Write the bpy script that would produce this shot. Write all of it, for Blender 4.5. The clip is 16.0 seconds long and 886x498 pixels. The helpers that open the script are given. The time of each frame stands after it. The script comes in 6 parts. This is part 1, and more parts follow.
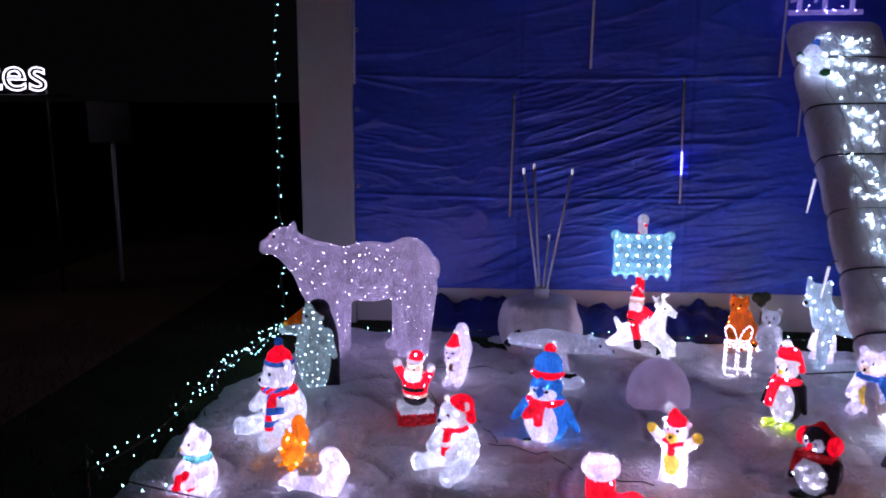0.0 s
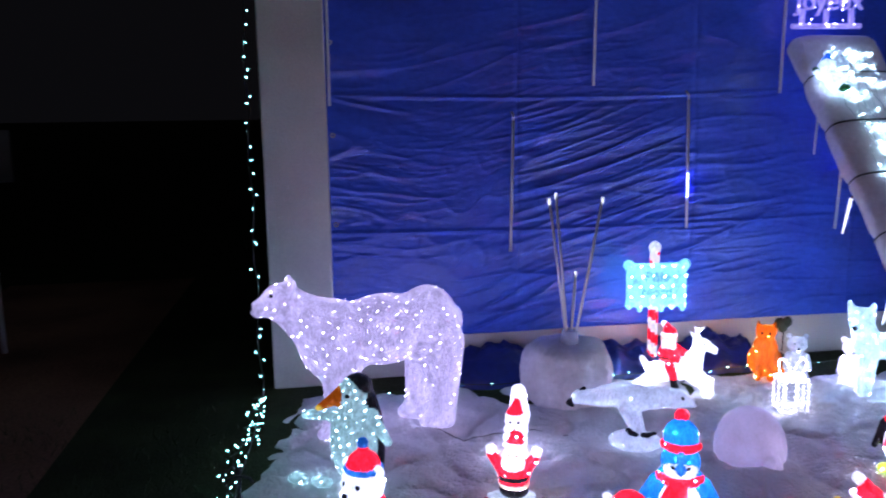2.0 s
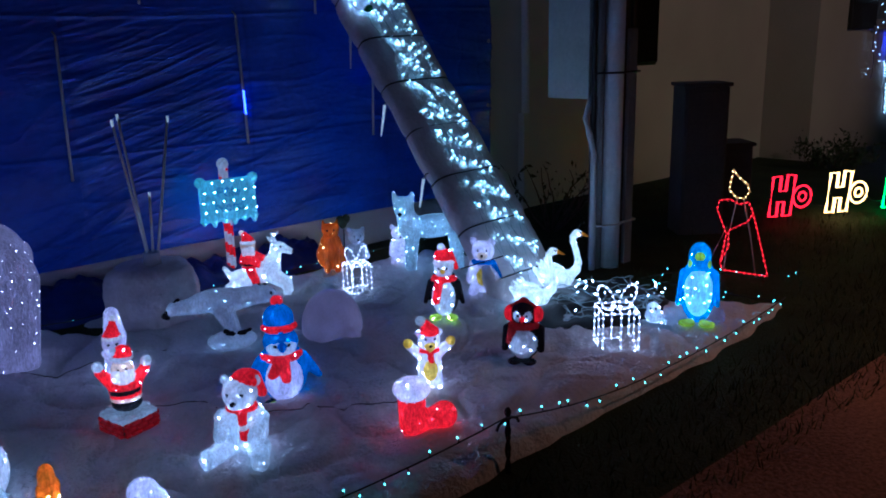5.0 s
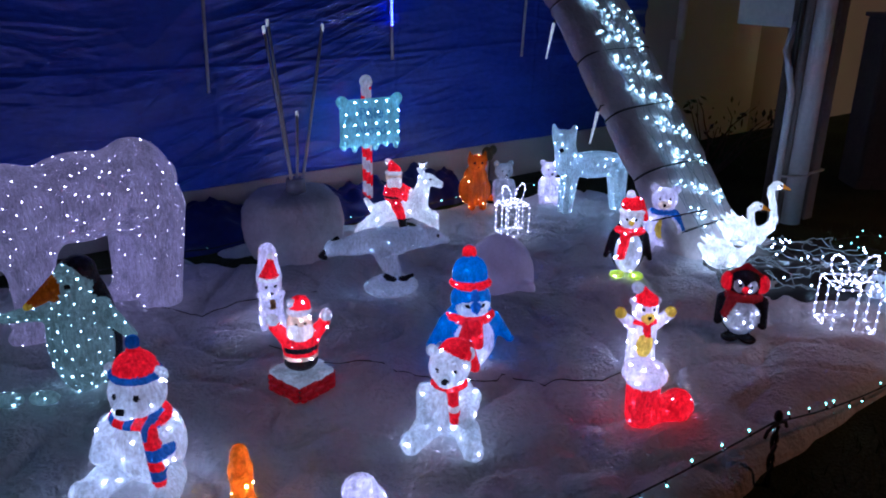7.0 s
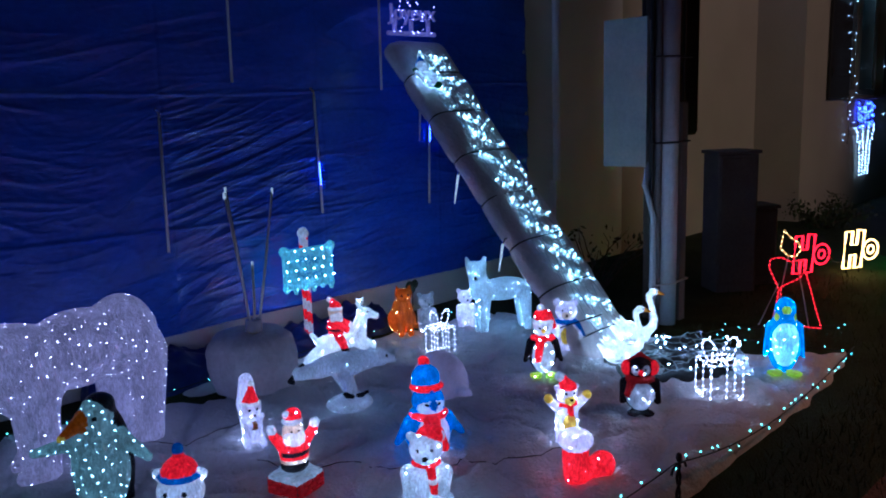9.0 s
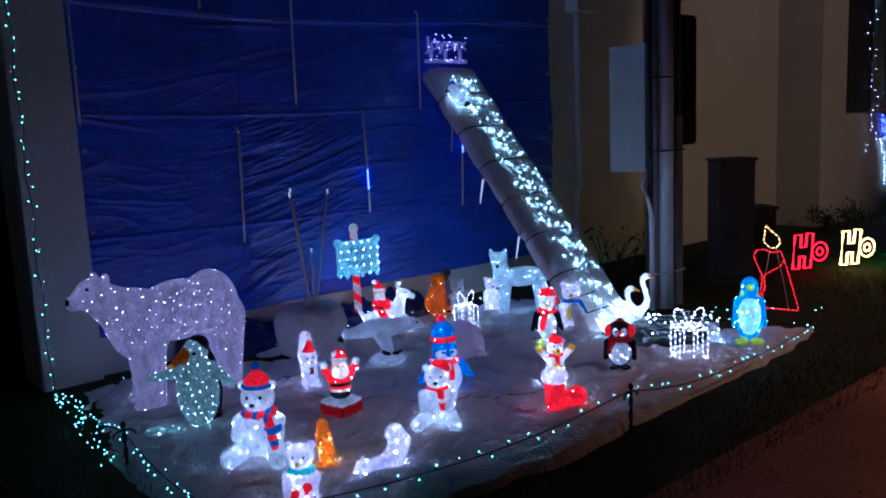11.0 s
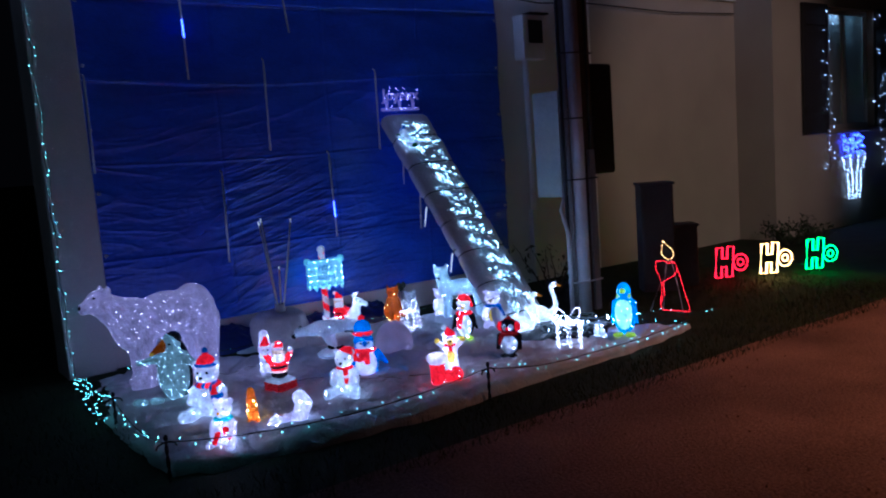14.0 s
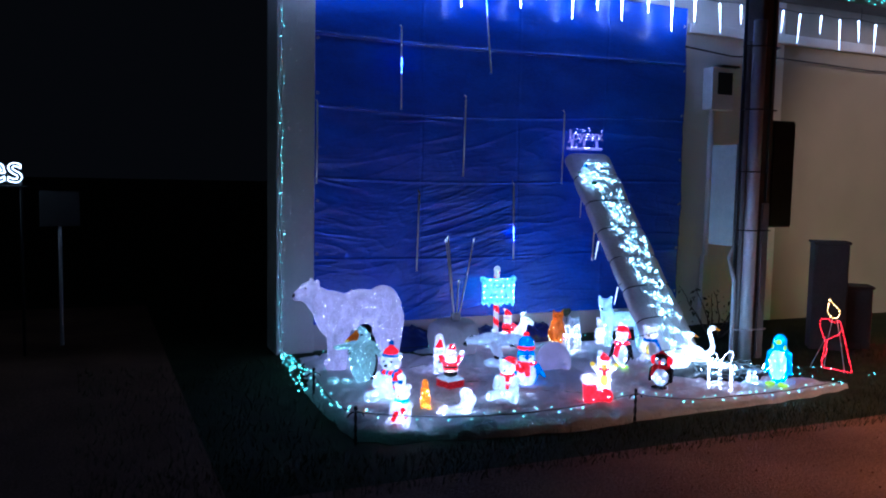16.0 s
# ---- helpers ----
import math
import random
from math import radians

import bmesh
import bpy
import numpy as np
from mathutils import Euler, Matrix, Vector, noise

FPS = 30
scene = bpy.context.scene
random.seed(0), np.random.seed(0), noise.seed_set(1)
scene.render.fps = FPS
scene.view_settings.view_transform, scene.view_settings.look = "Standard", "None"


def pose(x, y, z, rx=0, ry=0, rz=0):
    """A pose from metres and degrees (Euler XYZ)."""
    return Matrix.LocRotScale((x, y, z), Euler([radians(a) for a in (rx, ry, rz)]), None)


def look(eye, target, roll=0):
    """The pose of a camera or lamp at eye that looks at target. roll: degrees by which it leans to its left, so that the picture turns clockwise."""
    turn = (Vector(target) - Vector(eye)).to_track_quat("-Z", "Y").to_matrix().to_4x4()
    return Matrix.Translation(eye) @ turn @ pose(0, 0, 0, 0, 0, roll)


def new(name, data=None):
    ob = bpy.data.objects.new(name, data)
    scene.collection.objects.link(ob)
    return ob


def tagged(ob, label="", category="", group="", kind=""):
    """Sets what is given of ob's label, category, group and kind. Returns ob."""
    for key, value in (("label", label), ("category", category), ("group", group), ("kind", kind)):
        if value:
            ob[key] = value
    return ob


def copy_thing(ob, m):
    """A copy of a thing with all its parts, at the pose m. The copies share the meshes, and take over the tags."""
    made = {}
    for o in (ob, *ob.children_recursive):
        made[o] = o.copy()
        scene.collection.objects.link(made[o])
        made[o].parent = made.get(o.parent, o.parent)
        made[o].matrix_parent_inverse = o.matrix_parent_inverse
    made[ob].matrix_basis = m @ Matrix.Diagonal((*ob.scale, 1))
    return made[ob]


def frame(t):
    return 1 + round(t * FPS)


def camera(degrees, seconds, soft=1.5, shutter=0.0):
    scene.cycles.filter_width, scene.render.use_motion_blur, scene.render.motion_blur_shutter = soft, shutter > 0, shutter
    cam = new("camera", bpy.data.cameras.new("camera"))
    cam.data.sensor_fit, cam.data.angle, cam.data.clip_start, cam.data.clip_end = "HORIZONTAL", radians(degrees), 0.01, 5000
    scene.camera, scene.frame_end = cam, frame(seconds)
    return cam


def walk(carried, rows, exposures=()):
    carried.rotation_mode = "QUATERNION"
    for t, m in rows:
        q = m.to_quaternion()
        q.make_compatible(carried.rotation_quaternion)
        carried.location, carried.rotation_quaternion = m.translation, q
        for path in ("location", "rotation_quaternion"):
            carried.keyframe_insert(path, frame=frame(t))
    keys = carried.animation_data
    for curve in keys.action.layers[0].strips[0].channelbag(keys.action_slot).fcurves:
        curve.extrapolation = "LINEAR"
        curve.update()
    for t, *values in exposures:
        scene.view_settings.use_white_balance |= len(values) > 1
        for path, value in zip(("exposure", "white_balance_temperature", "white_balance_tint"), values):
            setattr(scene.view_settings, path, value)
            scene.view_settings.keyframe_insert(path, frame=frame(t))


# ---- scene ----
cam = camera(57.9, 16.0, soft=1.9, shutter=0.35)
PATH = [
    (0, (-0.022, -0.005, 1.54), (-0.189, 1.955, 1.179), 0.2),
    (0.5, (-0.289, 0.254, 1.551), (-0.382, 2.216, 1.172), 0.4),
    (1, (-0.673, 0.381, 1.564), (-0.671, 2.341, 1.169), -0.0),
    (1.5, (-0.941, 0.529, 1.541), (-0.855, 2.488, 1.148), -0.9),
    (2, (-1.146, 0.733, 1.594), (-0.852, 2.684, 1.265), -0.8),
    (2.5, (-1.298, 0.785, 1.578), (-0.716, 2.666, 1.227), -0.9),
    (3, (-1.373, 0.723, 1.573), (-0.557, 2.503, 1.165), -1.1),
    (3.5, (-1.287, 0.526, 1.538), (-0.291, 2.199, 1.08), -1.5),
    (3.7, (-1.254, 0.48, 1.52), (-0.201, 2.113, 1.045), -1.7),
    (5.8, (-1.436, 0.724, 1.501), (-0.156, 2.172, 0.988), -1.1),
    (6, (-1.415, 0.836, 1.481), (-0.19, 2.321, 0.938), -1.0),
    (6.5, (-1.411, 1.116, 1.495), (-0.312, 2.666, 0.868), -0.0),
    (7, (-1.508, 1.331, 1.463), (-0.395, 2.843, 0.774), 0.9),
    (7.5, (-1.681, 1.362, 1.503), (-0.494, 2.848, 0.884), -0.1),
    (8, (-1.783, 1.205, 1.529), (-0.531, 2.673, 1.006), -0.9),
    (8.5, (-1.92, 1.041, 1.558), (-0.603, 2.483, 1.129), -1.4),
    (9, (-2.148, 0.953, 1.565), (-0.765, 2.355, 1.217), -1.9),
    (9.2, (-2.247, 0.881, 1.571), (-0.857, 2.28, 1.237), -2.4),
    (11.3, (-2.676, -0.144, 1.524), (-1.407, 1.373, 1.226), -2.6),
    (11.5, (-2.626, -0.28, 1.518), (-1.352, 1.231, 1.215), -2.8),
    (12, (-2.617, -0.56, 1.508), (-1.292, 0.905, 1.195), -3.1),
    (12.5, (-2.725, -0.776, 1.537), (-1.348, 0.635, 1.203), -3.8),
    (13, (-2.663, -1.09, 1.525), (-1.314, 0.347, 1.189), -4.5),
    (13.5, (-2.562, -1.319, 1.542), (-1.291, 0.195, 1.239), -4.8),
    (14, (-2.71, -1.589, 1.613), (-1.542, 0.017, 1.377), -4.2),
    (14.5, (-2.709, -1.83, 1.665), (-1.674, -0.13, 1.471), -3.0),
    (15, (-2.592, -2.049, 1.684), (-1.682, -0.274, 1.535), -1.5),
    (15.5, (-2.745, -2.16, 1.732), (-1.932, -0.337, 1.606), 0.0),
    (16, (-3.068, -2.21, 1.685), (-2.269, -0.384, 1.521), 1.1),
]
walk(cam, [(t, look(eye, target, roll)) for t, eye, target, roll in PATH], [
    (0.0, 1.65, 6400, 42), (0.5, 1.95, 6280, 40), (1.0, 1.95, 6250, 37), (1.5, 1.9, 6200, 38), (2.0, 2.85, 6000, 24), (2.5, 2.5, 5850, 24), (3.0, 1.05, 5050, 16), (3.5, 0.68, 4420, 9), (6.0, 0.75, 5000, 17),
    (7.0, 0.85, 5400, 24), (8.0, 0.82, 4880, 14), (8.5, 0.8, 4850, 12), (9.0, 1.0, 4800, 11), (11.5, 1.0, 4950, 20), (12.5, 0.95, 4900, 21), (13.5, 1.1, 4900, 21), (14.5, 1.22, 4720, 17), (15.2, 1.45, 4700, 13), (16.0, 2.2, 4720, 9)])

# ---- world and large lights ----
world = bpy.data.worlds.new("night_sky")
scene.world = world
world.use_nodes = True
bg = world.node_tree.nodes["Background"]
bg.inputs["Color"].default_value = (0.36, 0.36, 0.40, 1)
bg.inputs["Strength"].default_value = 0.0011
# street lamp across the road
lamp = bpy.data.lights.new("street_lamp_light", "SPOT")
lamp.energy, lamp.color, lamp.shadow_soft_size = 720, (1.0, 0.38, 0.17), 0.2
lamp.spot_size, lamp.spot_blend = radians(58), 1.0
lamp_ob = new("street_lamp_light", lamp)
lamp_ob.matrix_world = look((5.6, -2.8, 7.5), (3.85, -0.8, 0))
# second street lamp, behind, whose beam meets the far part of the house
lamp_2 = bpy.data.lights.new("far_street_lamp_light", "SPOT")
lamp_2.energy, lamp_2.color, lamp_2.shadow_soft_size = 640, (1.0, 0.62, 0.42), 0.2
lamp_2.spot_size, lamp_2.spot_blend = radians(22), 0.7
new("far_street_lamp_light", lamp_2).matrix_world = look((3.5, -9.0, 6.5), (7.4, 5.4, 1.7))
# unseen lamp added between glass and curtain to brighten the window
curtain_fill = bpy.data.lights.new("window_reveal_light", "POINT")
curtain_fill.energy, curtain_fill.color, curtain_fill.shadow_soft_size = 2.5, (0.62, 0.90, 0.95), 0.03
new("window_reveal_light", curtain_fill).location = (10.28, 5.09, 3.34)


# ---- materials ----
MATS = {}


def nodes_of(name):
    m = bpy.data.materials.new(name)
    m.use_nodes = True
    t = m.node_tree
    return m, t, t.nodes["Principled BSDF"]


def surface(name, color, rough=0.6, metal=0.0, vary=0.25, scale=6.0, fine=60.0, bump=0.25, glow=0.0, glow_color=None,
            stretch=(1, 1, 1), spec=0.5, clear=0.0, bump_dist=0.004, random_shift=0.0):
    """Base colour varied at two scales, with fine relief."""
    m, t, p = nodes_of(name)
    n, l = t.nodes, t.links
    co = n.new("ShaderNodeTexCoord")
    mp = n.new("ShaderNodeMapping")
    mp.inputs["Scale"].default_value = stretch
    l.new(co.outputs["Object"], mp.inputs["Vector"])
    big, small = n.new("ShaderNodeTexNoise"), n.new("ShaderNodeTexNoise")
    big.inputs["Scale"].default_value, small.inputs["Scale"].default_value = scale, fine
    big.inputs["Detail"].default_value = small.inputs["Detail"].default_value = 5
    l.new(mp.outputs["Vector"], big.inputs["Vector"])
    l.new(mp.outputs["Vector"], small.inputs["Vector"])
    mix = n.new("ShaderNodeMath")
    mix.operation = "MULTIPLY_ADD"
    mix.inputs[1].default_value = 0.45
    l.new(small.outputs["Fac"], mix.inputs[0])
    half = n.new("ShaderNodeMath")
    half.operation = "MULTIPLY"
    half.inputs[1].default_value = 0.55
    l.new(big.outputs["Fac"], half.inputs[0])
    l.new(half.outputs[0], mix.inputs[2])
    ramp = n.new("ShaderNodeValToRGB")
    lo = [max(0.0, c * (1 - vary)) for c in color]
    hi = [min(1.0, c * (1 + vary)) for c in color]
    ramp.color_ramp.elements[0].position, ramp.color_ramp.elements[1].position = 0.32, 0.68
    ramp.color_ramp.elements[0].color, ramp.color_ramp.elements[1].color = (*lo, 1), (*hi, 1)
    l.new(mix.outputs[0], ramp.inputs["Fac"])
    l.new(ramp.outputs["Color"], p.inputs["Base Color"])
    p.inputs["Roughness"].default_value, p.inputs["Metallic"].default_value = rough, metal
    p.inputs["Specular IOR Level"].default_value = spec
    p.inputs["Coat Weight"].default_value = clear
    bp = n.new("ShaderNodeBump")
    bp.inputs["Strength"].default_value, bp.inputs["Distance"].default_value = bump, bump_dist
    l.new(small.outputs["Fac"], bp.inputs["Height"])
    l.new(bp.outputs["Normal"], p.inputs["Normal"])
    if glow:
        gc = n.new("ShaderNodeMixRGB")
        gc.blend_type, gc.inputs["Fac"].default_value = "MULTIPLY", 0.0
        gc.inputs["Color1"].default_value = (*(glow_color or color), 1)
        l.new(gc.outputs["Color"], p.inputs["Emission Color"])
        gs = n.new("ShaderNodeMapRange")
        gs.inputs["From Min"].default_value, gs.inputs["From Max"].default_value = 0.3, 0.7
        gs.inputs["To Min"].default_value, gs.inputs["To Max"].default_value = glow * 0.25, glow * 1.75
        l.new(mix.outputs[0], gs.inputs["Value"])
        l.new(gs.outputs["Result"], p.inputs["Emission Strength"])
        m.cycles.emission_sampling = "NONE"
    MATS[name] = m
    return m


def light_mat(name, color, strength):
    m, t, p = nodes_of(name)
    p.inputs["Base Color"].default_value = (*color, 1)
    p.inputs["Roughness"].default_value = 0.3
    p.inputs["Emission Color"].default_value = (*color, 1)
    p.inputs["Emission Strength"].default_value = strength
    MATS[name] = m
    return m


def acrylic(name, color, glow, glow_color=None):
    """Shell of spun acrylic strands: it lets the light of the bulbs inside through."""
    m = surface(name, color, rough=0.25, vary=0.2, scale=14, fine=110, bump=0.55, glow=0.36 * glow, glow_color=glow_color, bump_dist=0.006)
    t = m.node_tree
    n, l = t.nodes, t.links
    p = n["Principled BSDF"]
    # strands: fine noise drawn out along the figure's height
    co, mp, strand = n.new("ShaderNodeTexCoord"), n.new("ShaderNodeMapping"), n.new("ShaderNodeTexNoise")
    mp.inputs["Scale"].default_value = (1, 1, 0.22)
    strand.inputs["Scale"].default_value, strand.inputs["Detail"].default_value, strand.inputs["Distortion"].default_value = 150, 3, 0.6
    l.new(co.outputs["Object"], mp.inputs["Vector"])
    l.new(mp.outputs["Vector"], strand.inputs["Vector"])
    span = n.new("ShaderNodeMapRange")
    span.inputs["From Min"].default_value, span.inputs["From Max"].default_value = 0.34, 0.66
    span.inputs["To Min"].default_value, span.inputs["To Max"].default_value = 0.55, 1.45
    l.new(strand.outputs["Fac"], span.inputs["Value"])
    if glow:
        times = n.new("ShaderNodeMath")
        times.operation = "MULTIPLY"
        l.new(p.inputs["Emission Strength"].links[0].from_socket, times.inputs[0])
        l.new(span.outputs["Result"], times.inputs[1])
        l.new(times.outputs[0], p.inputs["Emission Strength"])
    bp = n.new("ShaderNodeBump")
    bp.inputs["Strength"].default_value, bp.inputs["Distance"].default_value = 0.7, 0.004
    l.new(strand.outputs["Fac"], bp.inputs["Height"])
    l.new(p.inputs["Normal"].links[0].from_socket, bp.inputs["Normal"])
    l.new(bp.outputs["Normal"], p.inputs["Normal"])
    tint = n.new("ShaderNodeVectorMath")
    tint.operation = "MULTIPLY"
    soft = n.new("ShaderNodeMapRange")
    soft.inputs["From Min"].default_value, soft.inputs["From Max"].default_value = 0.36, 0.60
    soft.inputs["To Min"].default_value, soft.inputs["To Max"].default_value = 0.72, 1.0
    l.new(strand.outputs["Fac"], soft.inputs["Value"])
    l.new(p.inputs["Base Color"].links[0].from_socket, tint.inputs[0])
    l.new(soft.outputs["Result"], tint.inputs[1])
    l.new(tint.outputs["Vector"], p.inputs["Base Color"])
    tr = n.new("ShaderNodeBsdfTranslucent")
    mix = n.new("ShaderNodeMixShader")
    mix.inputs["Fac"].default_value = 0.34
    l.new(p.inputs["Base Color"].links[0].from_socket, tr.inputs["Color"])
    l.new(bp.outputs["Normal"], tr.inputs["Normal"])
    l.new(p.outputs["BSDF"], mix.inputs[1])
    l.new(tr.outputs["BSDF"], mix.inputs[2])
    l.new(mix.outputs["Shader"], n["Material Output"].inputs["Surface"])
    return m


acrylic("husky_mesh", (0.52, 0.60, 0.66), 0.20, (0.50, 0.82, 1.0))
acrylic("frost_white", (0.64, 0.70, 0.76), 0.44, (0.62, 0.80, 1.0))
acrylic("frost_lilac", (0.70, 0.69, 0.84), 0.56, (0.72, 0.72, 1.0))
acrylic("frost_bright", (0.78, 0.83, 0.90), 0.62, (0.78, 0.90, 1.0))
acrylic("mesh_lilac", (0.50, 0.48, 0.62), 0.26, (0.68, 0.63, 1.0))
acrylic("mesh_green_grey", (0.34, 0.42, 0.42), 0.17, (0.45, 0.85, 0.90))
acrylic("frost_grey", (0.70, 0.71, 0.80), 0.16, (0.66, 0.72, 1.0))
acrylic("frost_unlit", (0.52, 0.55, 0.64), 0.12, (0.6, 0.8, 1.0))
acrylic("red_acrylic", (0.62, 0.012, 0.02), 0.80, (1.0, 0.010, 0.025))
acrylic("dark_red_acrylic", (0.34, 0.015, 0.02), 0.07, (1.0, 0.02, 0.03))
acrylic("blue_acrylic", (0.03, 0.17, 0.55), 0.16, (0.02, 0.25, 1.0))
acrylic("azure_acrylic", (0.012, 0.20, 0.58), 0.28, (0.01, 0.30, 1.0))
acrylic("cyan_acrylic", (0.15, 0.55, 0.75), 0.40, (0.10, 0.60, 1.0))
acrylic("orange_acrylic", (0.50, 0.135, 0.010), 0.10, (1.0, 0.22, 0.006))
acrylic("amber_acrylic", (0.80, 0.34, 0.025), 0.18, (1.0, 0.40, 0.02))
acrylic("yellow_acrylic", (0.75, 0.55, 0.08), 0.28, (1.0, 0.72, 0.08))
acrylic("cream_acrylic", (0.78, 0.66, 0.52), 0.28, (1.0, 0.80, 0.62))
acrylic("lime_acrylic", (0.45, 0.60, 0.06), 0.45, (0.65, 1.0, 0.08))
acrylic("black_acrylic", (0.018, 0.018, 0.024), 0.0)
acrylic("teal_acrylic", (0.10, 0.50, 0.52), 0.25, (0.1, 0.9, 0.9))
surface("black_plastic", (0.015, 0.015, 0.017), 0.45, vary=0.3, bump=0.2)
surface("brown_fur", (0.34, 0.16, 0.05), 0.8, vary=0.4, fine=90, bump=0.5)
surface("snow_cloth", (0.76, 0.76, 0.79), 0.95, vary=0.10, scale=4.0, fine=55, bump=1.0, bump_dist=0.016, spec=0.2)
surface("wadding", (0.90, 0.84, 0.86), 0.95, vary=0.14, scale=5.0, fine=38, bump=0.8, bump_dist=0.012, spec=0.2)
surface("tarp_blue", (0.068, 0.155, 0.95), 0.26, vary=0.2, scale=2.2, fine=26, bump=0.22, bump_dist=0.01, stretch=(1, 1, 2.2), spec=0.6, clear=0.35)
MATS["tarp_blue"].node_tree.nodes["Principled BSDF"].inputs["Coat Roughness"].default_value = 0.16
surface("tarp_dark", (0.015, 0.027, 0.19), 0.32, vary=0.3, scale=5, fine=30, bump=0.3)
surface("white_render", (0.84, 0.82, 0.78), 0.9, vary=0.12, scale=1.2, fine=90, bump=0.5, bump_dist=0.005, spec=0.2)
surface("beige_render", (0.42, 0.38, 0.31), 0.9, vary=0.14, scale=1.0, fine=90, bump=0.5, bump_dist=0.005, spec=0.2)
surface("grass", (0.030, 0.042, 0.016), 0.9, vary=0.5, scale=3.0, fine=70, bump=0.8, bump_dist=0.02, spec=0.2)
surface("gravel", (0.22, 0.12, 0.075), 0.9, vary=0.65, scale=0.9, fine=55, bump=0.8, bump_dist=0.02, spec=0.2)
surface("grass_blade", (0.035, 0.055, 0.016), 0.7, vary=0.5, scale=4, fine=30, bump=0.0)
surface("bush_leaf", (0.030, 0.045, 0.016), 0.6, vary=0.5, scale=7, fine=30, bump=0.0)
surface("twig_bark", (0.10, 0.07, 0.05), 0.85, vary=0.3)
surface("cabinet_brown", (0.15, 0.115, 0.10), 0.7, vary=0.25, scale=3, fine=50, bump=0.3)
surface("concrete", (0.30, 0.28, 0.27), 0.9, vary=0.2, scale=2.5, fine=60, bump=0.5, spec=0.2)
surface("pvc_grey", (0.86, 0.85, 0.88), 0.45, vary=0.1, scale=3, fine=40, bump=0.1)
surface("cabinet_beige", (0.62, 0.58, 0.52), 0.55, vary=0.16, scale=3, fine=45, bump=0.15)
surface("dark_metal", (0.05, 0.04, 0.04), 0.5, metal=0.6, vary=0.3, bump=0.2)
surface("shutter_paint", (0.020, 0.018, 0.018), 0.6, vary=0.25, stretch=(6, 1, 1), bump=0.3)
surface("window_frame_paint", (0.55, 0.55, 0.55), 0.5, vary=0.08, bump=0.1)
surface("roof_soffit", (0.10, 0.085, 0.07), 0.8, vary=0.25, stretch=(1, 8, 1), bump=0.3)
surface("green_wire", (0.012, 0.02, 0.014), 0.5, vary=0.2, bump=0.0)
surface("clear_tube", (0.80, 0.80, 0.86), 0.15, vary=0.1, bump=0.1)
MATS["clear_tube"].node_tree.nodes["Principled BSDF"].inputs["Transmission Weight"].default_value = 0.35
surface("rod_plastic", (0.82, 0.84, 0.90), 0.3, vary=0.1, fine=120, bump=0.3)
surface("dome_lilac", (0.60, 0.55, 0.74), 0.4, vary=0.10, scale=9, fine=80, bump=0.2, glow=0.045, glow_color=(0.68, 0.60, 1.0))
surface("grey_board", (0.035, 0.037, 0.037), 0.7, vary=0.2, bump=0.2)
surface("brick_red", (0.42, 0.012, 0.020), 0.18, vary=0.5, scale=24, fine=90, bump=0.5, clear=0.5, glow=0.035, glow_color=(1, 0.02, 0.03))
light_mat("led_white", (0.80, 0.84, 1.0), 50)
light_mat("led_lilac", (0.78, 0.74, 1.0), 12)
light_mat("led_dim", (0.50, 0.85, 1.0), 11)
light_mat("led_cool", (0.54, 0.80, 1.0), 38)
light_mat("led_string", (0.26, 0.95, 0.82), 4.2)
light_mat("led_blue", (0.06, 0.08, 1.0), 9)
light_mat("led_orange", (1.0, 0.52, 0.12), 40)
light_mat("led_red", (1.0, 0.012, 0.02), 4)
light_mat("led_gift", (0.80, 0.82, 1.0), 8)
light_mat("led_curtain", (0.48, 0.86, 0.98), 8.5)
light_mat("led_far", (0.60, 0.80, 1.0), 3.5)
light_mat("script_white", (0.85, 0.95, 1.0), 0.8)
light_mat("led_green", (0.04, 1.0, 0.16), 6)
light_mat("led_warm", (1.0, 0.60, 0.18), 6)
light_mat("led_lime", (0.75, 1.0, 0.15), 9)
light_mat("icicle_white", (0.56, 0.66, 1.0), 6.0)
light_mat("icicle_dim", (0.62, 0.72, 1.0), 1.6)
light_mat("joyeux_violet", (0.42, 0.40, 1.0), 4)
acrylic("sky_acrylic", (0.04, 0.30, 0.62), 0.42, (0.03, 0.42, 1.0))
acrylic("belly_cyan", (0.45, 0.72, 0.84), 0.60, (0.40, 0.80, 1.0))
acrylic("sign_cyan", (0.34, 0.66, 0.74), 0.42, (0.24, 0.80, 1.0))
acrylic("swan_white", (0.86, 0.90, 0.94), 1.15, (0.80, 0.94, 1.0))
acrylic("joyeux_plate", (0.40, 0.38, 0.75), 0.30, (0.40, 0.36, 1.0))
surface("green_cloth", (0.02, 0.20, 0.06), 0.8, vary=0.3)
surface("lit_wire", (0.30, 0.36, 0.38), 0.3, vary=0.1, bump=0.0, glow=0.04, glow_color=(0.6, 0.9, 1.0))
surface("lit_rope", (0.60, 0.62, 0.72), 0.3, vary=0.1, bump=0.0, glow=0.16, glow_color=(0.75, 0.80, 1.0))
light_mat("rope_red", (1.0, 0.01, 0.02), 0.16)
light_mat("rope_warm", (1.0, 0.50, 0.12), 0.3)
light_mat("neon_red", (1.0, 0.004, 0.014), 2.2)
light_mat("neon_warm", (1.0, 0.55, 0.12), 4.0)
light_mat("neon_green", (0.008, 1.0, 0.08), 3.0)
glass, gt, gp = nodes_of("window_glass")
gp.inputs["Base Color"].default_value = (0.7, 0.8, 0.85, 1)
gp.inputs["Roughness"].default_value, gp.inputs["Transmission Weight"].default_value = 0.05, 0.6
MATS["window_glass"] = glass


